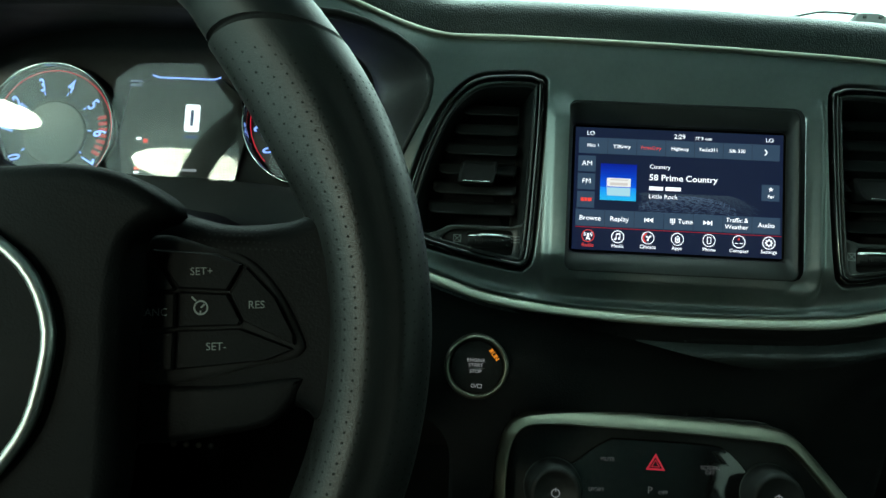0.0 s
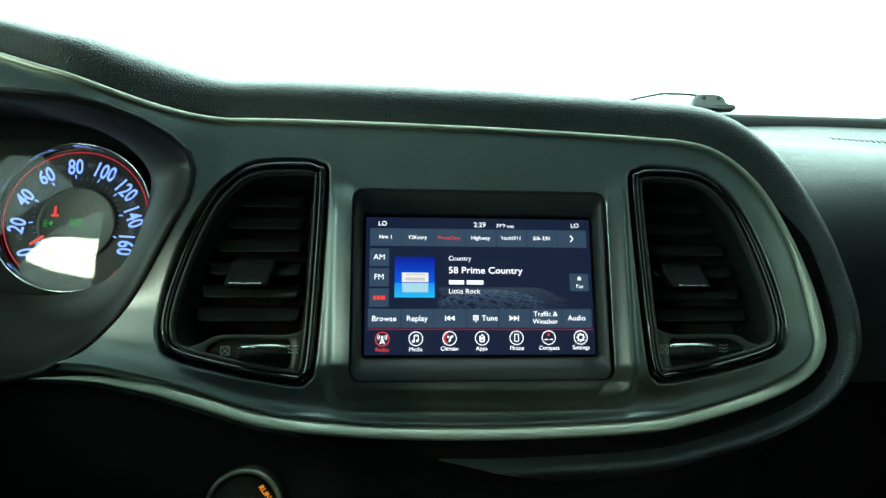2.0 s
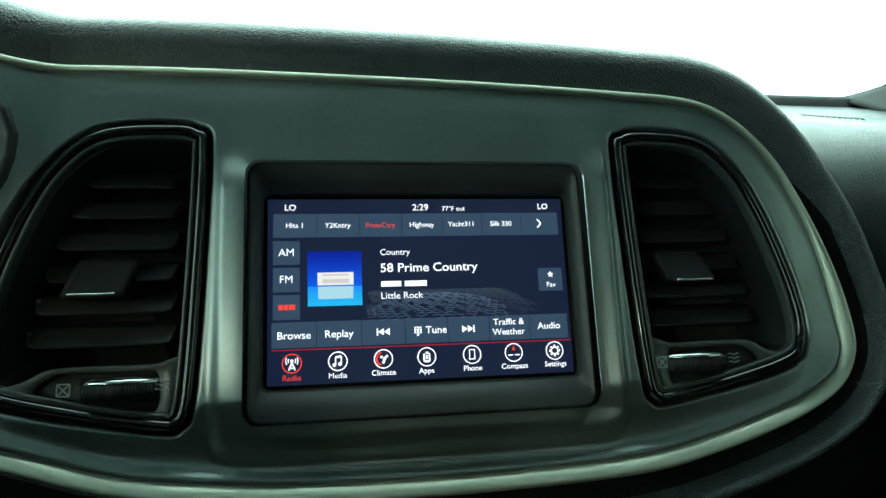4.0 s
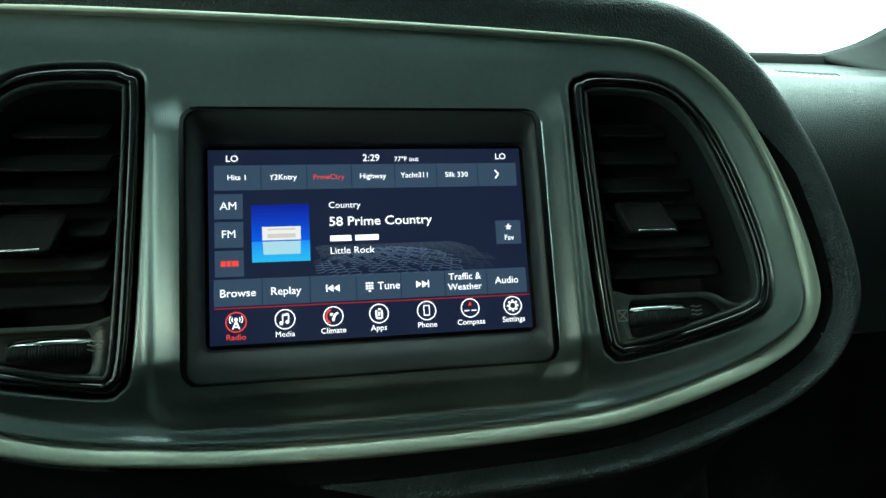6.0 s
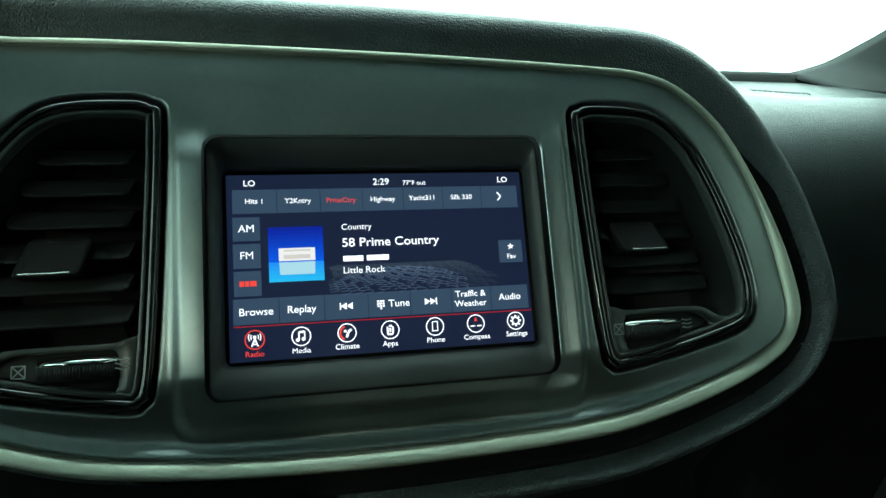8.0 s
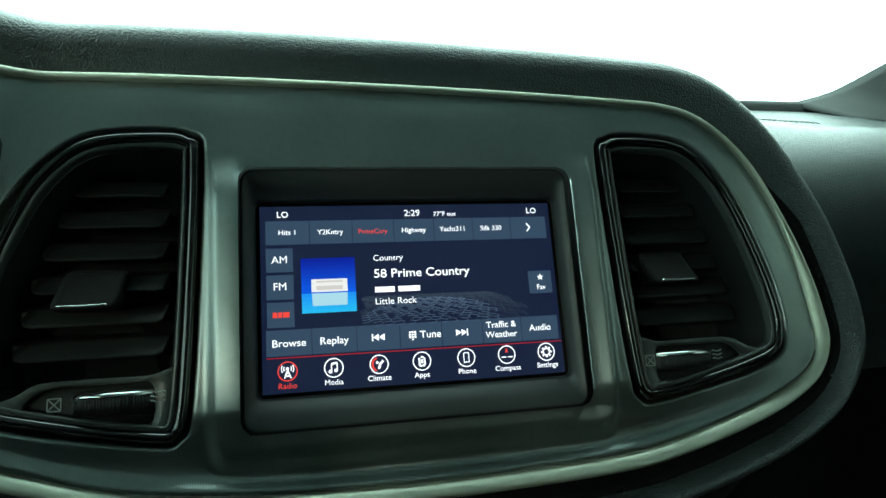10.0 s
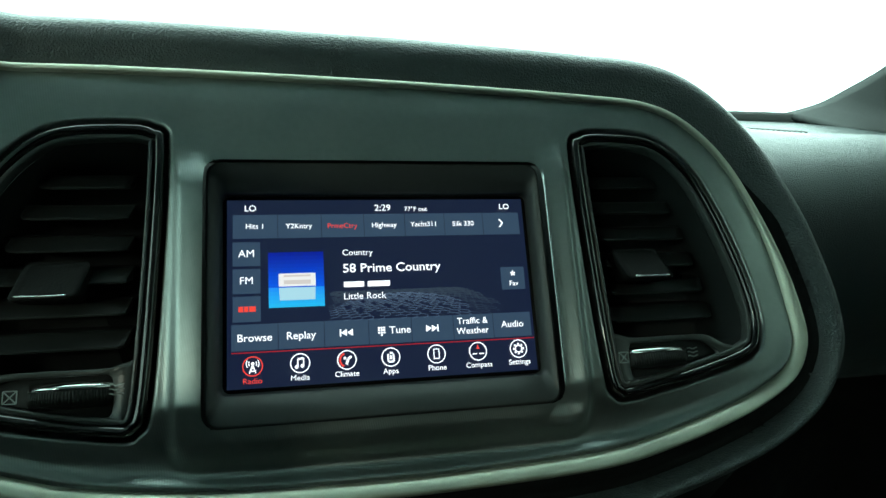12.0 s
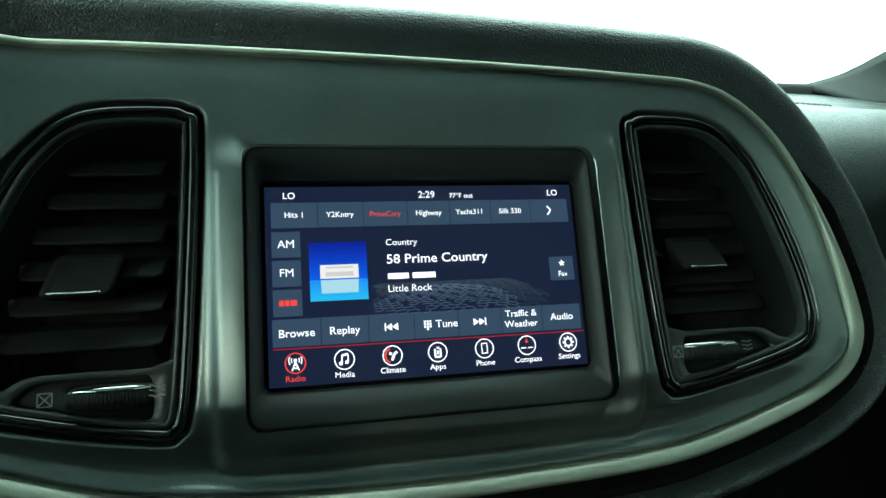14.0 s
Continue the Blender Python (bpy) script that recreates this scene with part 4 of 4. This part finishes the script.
for x, z in ((-0.0860, -0.2125), (0.0610, -0.2080)):
    knob = part("knob", turned_profile(x, z, [(0.0195, -0.015), (0.0195, -0.020), (0.0180, -0.021), (0.0172, -0.032), (0.0160, -0.0340), (0.0135, -0.0340), (0.0130, -0.0325), (0.001, -0.0322)]), SOFT, controls, "black rotary knob")
    part("knob_ring", turned_profile(x, z, [(0.0200, -0.0150), (0.0200, -0.0185), (0.0190, -0.0200), (0.0180, -0.0190)]), GREY, knob)
    mark("knob_mark", join(disc(x, z, 0.0030, -0.0327, 20, 0.0023), strokes([(x, z + 0.001, x, z + 0.0036)], 0.0007, -0.0328)), lit("lit_mark", (0.45, 0.5, 0.52), 0.35), knob)
tri = lambda r: [(-0.0162 + r * math.sin(a), -0.1932 + r * math.cos(a)) for a in (0, 2 * math.pi / 3, 4 * math.pi / 3)]
mark("hazard_mark", loft([flat(tri(0.0078), -0.0188), flat(tri(0.0050), -0.0188)]), lit("lit_hazard", (0.62, 0.03, 0.06), 0.5), controls)
mark("hazard_mark", loft([flat(tri(0.0036), -0.0188), flat(tri(0.0024), -0.0188)]), lit("lit_hazard_core", (0.62, 0.03, 0.06), 0.5), controls)
dim = lit("lit_button_print", (0.25, 0.28, 0.28), 0.22)
for word, x, z in (("MUTE", -0.0490, -0.1915), ("SCREEN", 0.0210, -0.1935), ("OFF", 0.0210, -0.1968), ("SPORT", -0.0560, -0.2125), ("P", -0.0195, -0.2110), ("OFF", -0.0105, -0.2120)):
    part("caption", letters(word, x, z, 0.0048 if word == "P" else 0.0026, -0.0188), dim, controls, smooth=False)


# ---- steering wheel ----
WX, WY, WZ = -0.357, -0.240, -0.105
wheel = thing("steering_wheel", (WX, WY, WZ), "black leather steering wheel with punched grips and cruise buttons", "steering wheel")


def rim_point(a, w, swell, crease=0.0):
    """A point of the rim's skin at the angle a of the wheel and w round its section; grips swell, bulge inwards and carry a pinched crease."""
    c = math.cos(w)
    turn = radians(a - 5.5 * math.exp(-((a - 42) / 9) ** 2) * c)
    pinch = crease * math.exp(-((math.degrees(w) - 74) / 9) ** 2)
    thick = 0.0174 + swell - pinch + (0.0075 * math.exp(-((a - 33) / 15) ** 2) if c < 0 else 0) * c * c
    r = 0.1738 + thick * c - swell * 0.6
    return (WX + r * math.cos(turn), WY - (0.0172 + swell * 0.5 - pinch) * math.sin(w), WZ + r * math.sin(turn))


def rim_ring(a, swell, crease=0.0):
    return [rim_point(a, 2 * math.pi * k / 40, swell, crease) for k in range(40)]


swell_at = lambda a: 0.0006 + 0.0012 * float(smooth_step((43 - a) / 18)) * float(smooth_step((a + 60) / 25))
crease_at = lambda a: 0.0021 * float(smooth_step((44 - a) / 16)) * float(smooth_step((a + 48) / 16))
part("rim", loft([rim_ring(a, 0) for a in np.linspace(42.4, 318, 90)]), HIDE, wheel, "smooth black leather rim")
grip = part("grip", loft([rim_ring(a, swell_at(a), crease_at(a)) for a in np.linspace(-42, 41.4, 60)]), HIDE, wheel, "punched black leather grip")
part("seam", loft([rim_ring(a, d) for a, d in ((41.3, 0.0004), (41.7, -0.0010), (41.95, -0.0010), (42.5, 0.0))]), HOLE, wheel)
dots = []


def punch(p, eu, ev, r=0.00048):
    n = ev.cross(eu).normalized()
    p = p + (n if n.y < 0 else -n) * 0.00012
    dots.append(([tuple(p + r * (math.cos(q) * eu + math.sin(q) * ev)) for q in np.arange(6) * math.pi / 3], [tuple(range(6))]))


for j, w in enumerate(np.radians([-8, 5, 18, 31, 44, 56, 94, 107, 120, 133, 146, 159, 172])):
    for i in range(64):
        a = -38 + (75 - 4.0 * math.cos(w)) * (i + 0.5 * (j % 2)) / 64
        spot = lambda da, dw: Vector(rim_point(a + da, w + dw, swell_at(a), crease_at(a)))
        punch(spot(0, 0), (spot(0.05, 0) - spot(-0.05, 0)).normalized(), (spot(0, 0.02) - spot(0, -0.02)).normalized())
part("punching", join(*dots), HOLE, grip, kind="stuff", smooth=False)


def slab(points, y_front, y_back, round_edge, n=110, steps=5):
    """A cushion: an outline with a rounded front edge."""
    poly = spline(np.array(points) / 1000, n)
    if np.sum(poly[:, 0] * np.roll(poly[:, 1], -1) - np.roll(poly[:, 0], -1) * poly[:, 1]) < 0:
        poly = poly[::-1]
    rings = [flat(poly, y_back)]
    for k in range(steps + 1):
        w = k / steps * math.pi / 2
        rings.append(flat(offset(poly, -round_edge * (1 - math.cos(w)), k), y_front + round_edge * (1 - math.sin(w))))
    return loft(rings, False, True)


SPOKE = [(-275, -62.5), (-240, -62), (-224, -60.5), (-212, -57), (-203, -47), (-190, -44), (-186, -105), (-190, -150), (-200, -150), (-206, -128), (-222, -126), (-275, -124)]
other = lambda points: [(2 * 1000 * WX - x, z) for x, z in points]
for points in (SPOKE, other(SPOKE)):
    spoke = part("spoke", slab(points, -0.2505, -0.2200, 0.009), COVERSKIN, wheel, "leather-wrapped spoke")
    dots = []
    for j, z in enumerate((-0.0640, -0.0661, -0.0684, -0.0707)):
        for i in range(26):
            x = -0.2620 + 0.0022 * (i + 0.5 * (j % 2))
            depth = lambda q: -0.2505 + 0.009 * (1 - math.sqrt(max(0.0, 1 - max(0.0, 1 - max(0.0003, -0.0615 - q) / 0.009) ** 2)))
            x = x if points is SPOKE else 2 * WX - x
            punch(Vector((x, depth(z), z)), Vector((1, 0, 0)), (Vector((x, depth(z + 0.0003), z + 0.0003)) - Vector((x, depth(z), z))).normalized())
    part("punching", join(*dots), HOLE, spoke, kind="stuff", smooth=False)
part("spoke", slab([(-400, -150), (-314, -150), (-318, -270), (-396, -270)], -0.2400, -0.2200, 0.008), LOWER, wheel, "lower black spoke")
part("hub_back", slab([(-268, -68), (-310, -60), (-404, -60), (-446, -68), (-446, -120), (-420, -170), (-357, -178), (-294, -170), (-268, -120)], -0.2580, -0.2250, 0.004), LOWER, wheel)
COVER = [(-357, -50), (-330, -49.5), (-306, -48.3), (-288, -46.5), (-271, -48), (-258, -53.2), (-250, -59), (-251.5, -63.5), (-259.5, -67), (-263.5, -76), (-263.2, -102), (-262, -128), (-263, -158), (-282, -190), (-318, -197)]
hub = part("airbag_cover", slab(COVER + [(-357, -198)] + other(COVER)[:0:-1], -0.2735, -0.2580, 0.006, 170), COVERSKIN, wheel, "black grained airbag cover")
BADGE = spline(np.array([(-357, -62), (-318, -67), (-294, -79.5), (-283.5, -97), (-283.2, -114), (-288.5, -134), (-304, -152), (-330, -164), (-357, -168), (-384, -164), (-410, -152), (-425.5, -134), (-430.8, -114), (-430.5, -97), (-420, -79.5), (-396, -67)]) / 1000, 72)
part("badge_ring", tube([(a, -0.2765, b) for a, b in BADGE], 0.0022, 10, closed=True), BRIGHT, hub, "chrome badge ring")
part("badge", slab([(1000 * a, 1000 * b) for a, b in BADGE[::4]], -0.2752, -0.268, 0.003), COVERSKIN, hub)
pod = part("switch_pod", slab([(-268, -70.6), (-241, -71.4), (-229, -74.8), (-218, -85.4), (-210, -99), (-208.8, -105.6), (-220.6, -110.2), (-268, -117.5)], -0.2525, -0.236, 0.002), HOLE, wheel, "black switch pod")
for points in ([(-268, -73), (-264.8, -73), (-254.4, -86), (-255.2, -86.9), (-268, -87.4)], [(-263, -72.6), (-241, -73), (-231.4, -76.4), (-236, -85.8), (-253, -85.8)],
               [(-230.2, -77.2), (-219.4, -87), (-212, -99.4), (-211.4, -103), (-229.4, -95.8), (-235, -86.4)], [(-252.7, -86.8), (-236, -86.7), (-230.4, -96), (-231, -97.4), (-252.2, -99.2)],
               [(-268, -88.2), (-253.8, -87.3), (-253.2, -99.6), (-268, -101.2)], [(-252.2, -100.3), (-230.6, -98.4), (-211.8, -104.5), (-220.4, -108.7), (-251.8, -113.7)],
               [(-268, -102.2), (-253.2, -100.6), (-252.8, -113.9), (-268, -116)]):
    p = np.array(points) / 1000
    part("switch_button", plate(p if np.sum(p[:, 0] * np.roll(p[:, 1], -1) - np.roll(p[:, 0], -1) * p[:, 1]) > 0 else p[::-1], -0.2542, -0.252, 0.0007), COVERSKIN, pod, smooth=False)
FAINT = material("worn_grey_print", (0.16, 0.175, 0.17), 0.6, vary=0)
for word, x, z in (("SET+", -0.2451, -0.0796), ("RES", -0.2252, -0.0901), ("CANC", -0.2612, -0.0946), ("SET-", -0.2381, -0.1050)):
    part("caption", letters(word, x, z, 0.0026, -0.2546, turn=4), FAINT, pod, smooth=False)
mark("caption", join(disc(-0.2444, -0.0920, 0.0026, -0.2546, 18, 0.0020), strokes([(-0.2444, -0.0920, -0.2432, -0.0908), (-0.2479, -0.0884, -0.2462, -0.0898), (-0.2444, -0.0945, -0.2444, -0.0930)], 0.0006, -0.2546)), FAINT, pod)
part("spoke_bezel", slab([(-268, -121.5), (-236, -117.8), (-210, -113.6), (-208.5, -117), (-215, -128), (-228, -134), (-268, -140)], -0.2515, -0.232, 0.003), COVERSKIN, wheel, "black satin bezel under the switches")
part("column_shroud", loft([[(WX + r * math.cos(a), y, WZ + 0.006 + r * math.sin(a)) for a in np.arange(40) * 2 * math.pi / 40] for r, y in ((0.05, -0.225), (0.062, -0.20), (0.066, -0.03), (0.068, 0.0))]), LOWER, wheel)

# ---- footwell and pedals ----
foot = lambda d, y: flat(rounded(-0.60 - d, -0.42 - d, -0.158 + d * 0.4, -0.168 + d * 0.1, 0.03), y)
solid("footwell", loft([foot(0.004, 0.020), foot(0.02, 0.10), foot(0.09, 0.40), foot(0.11, 0.70)], False, True), CARPET, "black carpeted footwell under the dashboard", "footwell")
pedal = thing("accelerator_pedal", (-0.275, 0.62, -0.33), "worn metal accelerator pedal with dark rubber studs", "pedal")
part("pedal_plate", plate(rounded(-0.301, -0.346, -0.249, -0.313, 0.005, 4), 0.596, 0.604, 0.002), PEWTER, pedal)
for x in (-0.289, -0.275, -0.261):
    for z in (-0.322, -0.337):
        part("stud", turned_profile(x, z, [(0.0048, 0.597), (0.0046, 0.593), (0.003, 0.592), (0.0003, 0.592)], 14), HOLE, pedal)
brake = thing("brake_pedal", (-0.59, 0.62, -0.36), "dark brake pedal with a row of bright studs", "pedal")
part("pedal_plate", plate(rounded(-0.64, -0.40, -0.54, -0.34, 0.006, 4), 0.600, 0.608, 0.002), SOFT, brake)
for x in (-0.622, -0.601, -0.580, -0.559):
    part("stud", turned_profile(x, -0.357, [(0.0050, 0.602), (0.0048, 0.597), (0.003, 0.596), (0.0003, 0.596)], 14), PEWTER, brake)

# ---- cabin shell and windscreen, in the car's level frame ----
FLOOR, BELT, ROOF, HALF = 0.30, 0.98, 1.35, 0.76
box = lambda a, b, c, d, e, f: block(a, b, c, d, e, f, 0.004)
LINING = material("grey_cabin_lining", (0.56, 0.66, 0.68), 0.9)
DOORSKIN = material("black_door_trim", (0.018, 0.019, 0.019), 0.6)
solid("floor", box(-HALF, HALF, -1.7, 0.9, FLOOR - 0.05, FLOOR), CARPET, "black carpeted cabin floor", "floor", smooth=False, world_frame=True)
solid("ceiling", box(-0.60, 0.60, -1.45, 0.07, ROOF, ROOF + 0.04), LINING, "blue-grey cloth headlining", "ceiling", smooth=False, world_frame=True)
solid("wall_rear", box(-HALF, HALF, -1.45, -1.40, FLOOR, ROOF), DOORSKIN, "dark rear of the cabin under the back window", "wall", smooth=False, world_frame=True)
solid("wall_front", box(-HALF, HALF, 0.86, 0.9, FLOOR, 0.98), DEEP, "dark bulkhead behind the dashboard", "wall", smooth=False, world_frame=True)
EDGE = [(0.700, 0.572, 1.017), (0.718, 0.562, 1.023), (0.738, 0.549, 1.031), (0.753, 0.534, 1.040), (0.767, 0.491, 1.066), (0.772, 0.445, 1.093), (0.768, 0.35, 1.165), (0.735, 0.21, 1.255), (0.66, 0.07, ROOF + 0.01)]
for name, s in (("wall_left", -1), ("wall_right", 1)):
    a, b = sorted((s * HALF, s * (HALF + 0.10)))
    solid(name, join(box(a, b, -1.7, 0.9, FLOOR, BELT), box(*sorted((s * 0.66, s * 0.72)), -0.97, -0.91, BELT - 0.01, ROOF + 0.02), box(*sorted((s * 0.62, s * 0.72)), -1.45, -1.36, BELT - 0.01, ROOF + 0.04), box(*sorted((s * 0.59, s * 0.66)), -1.4, 0.07, ROOF - 0.045, ROOF + 0.03)), DOORSKIN, "black door trim below a side window", "wall", smooth=False, world_frame=True)
    rings = []
    for x, y, z in spline(EDGE, 40, False):
        k = max(0.0, 1 - (z - 1.017) / 0.12)
        rings.append([(s * x, y + 0.012, z), (s * (x + 0.004), y - 0.012, z - 0.001), (s * (x + 0.030), y - 0.050 - 0.03 * k, z - 0.012 - 0.006 * k), (s * (x + 0.085), y - 0.110 - 0.05 * k, z - 0.030 + 0.004 * k),
                      (s * (x + 0.15), y - 0.12 - 0.05 * k, z - 0.03), (s * (x + 0.13), y + 0.02, z + 0.01)])
    solid("pillar_left" if s < 0 else "pillar_right", loft(rings, True, True), PILLAR, "dark-trimmed windscreen pillar", "pillar", world_frame=True)
base_line = [(x, 0.598 - 0.033 * (x / 0.72) ** 2, 1.013) for x in np.linspace(-0.86, 0.86, 33)]
head_line = [(x * 0.76, 0.11 - 0.05 * (x / 0.74) ** 2, ROOF + 0.012) for x in np.linspace(-0.86, 0.86, 33)]
pane = solid("window_1", loft([base_line, head_line], closed=False), GLASS, "clear windscreen", "windscreen", world_frame=True)
pane.visible_shadow = False
for name, s in (("window_2", -1), ("window_3", 1)):
    side_pane = solid(name, loft([[(s * 0.745, y, BELT - 0.005) for y in (-1.40, -0.6, 0.1, 0.28)], [(s * 0.70, y, 1.14) for y in (-1.40, -0.6, 0.1, 0.24)], [(s * 0.63, y, ROOF - 0.02) for y in (-1.40, -0.6, 0.0, 0.02)]], closed=False), PALE if s < 0 else TINTED, "tinted side window", "window", world_frame=True)
    side_pane.visible_shadow = False
solid("cowl", loft([[(x, y + dy, z + dz) for x, y, z in base_line] for dy, dz in ((0.012, 0.006), (-0.004, 0.009), (-0.012, 0.004), (-0.016, -0.012), (0.01, -0.08), (0.16, -0.06), (0.10, 0.000), (0.012, 0.006))], closed=False), SOFT, "black cowl strip under the windscreen", "trim", world_frame=True)

wiper = thing("wiper", (0.43, 0.47, 0.345), "dark windscreen wiper arm lying on the cowl", "wiper")
part("arm", tube([(0.285, 0.48, 0.349), (0.320, 0.475, 0.356), (0.354, 0.470, 0.362), (0.385, 0.468, 0.3615), (0.415, 0.468, 0.3595)], 0.0022, 8), GREY, wiper)
part("pivot_cover", slab([(398, 344), (404, 356), (414, 361), (438, 361), (450, 356), (455, 347), (466, 345), (466, 338), (420, 336), (398, 339)], 0.462, 0.478, 0.004), GREY, wiper, "moulded pivot cover")
for x in (0.417, 0.440):
    part("screw", turned_profile(x, 0.354, [(0.003, 0.466), (0.003, 0.4605), (0.002, 0.460), (0.0003, 0.460)], 12), DEEP, wiper)

# ---- outside ----
CONCRETE = material("pale_concrete", (0.62, 0.64, 0.62), 0.9, grain=0.4, grain_size=0.01, vary=0.08, vary_size=0.8)
solid("ground", ([(-60, -60, 0), (60, -60, 0), (60, 60, 0), (-60, 60, 0)], [(0, 1, 2, 3)]), CONCRETE, "pale concrete hall floor", "ground", smooth=False, world_frame=True)
# Unseen block, added to hold back light from the car's right.
solid("light_block_beside", block(1.9, 2.1, -7.0, 1.2, -0.05, 6.0, 0.01), material("grey_light_block", (0.24, 0.25, 0.24), 0.9, grain=0.3, grain_size=0.02), "unseen grey block, added to cut light from the right", "wall", smooth=False, world_frame=True)
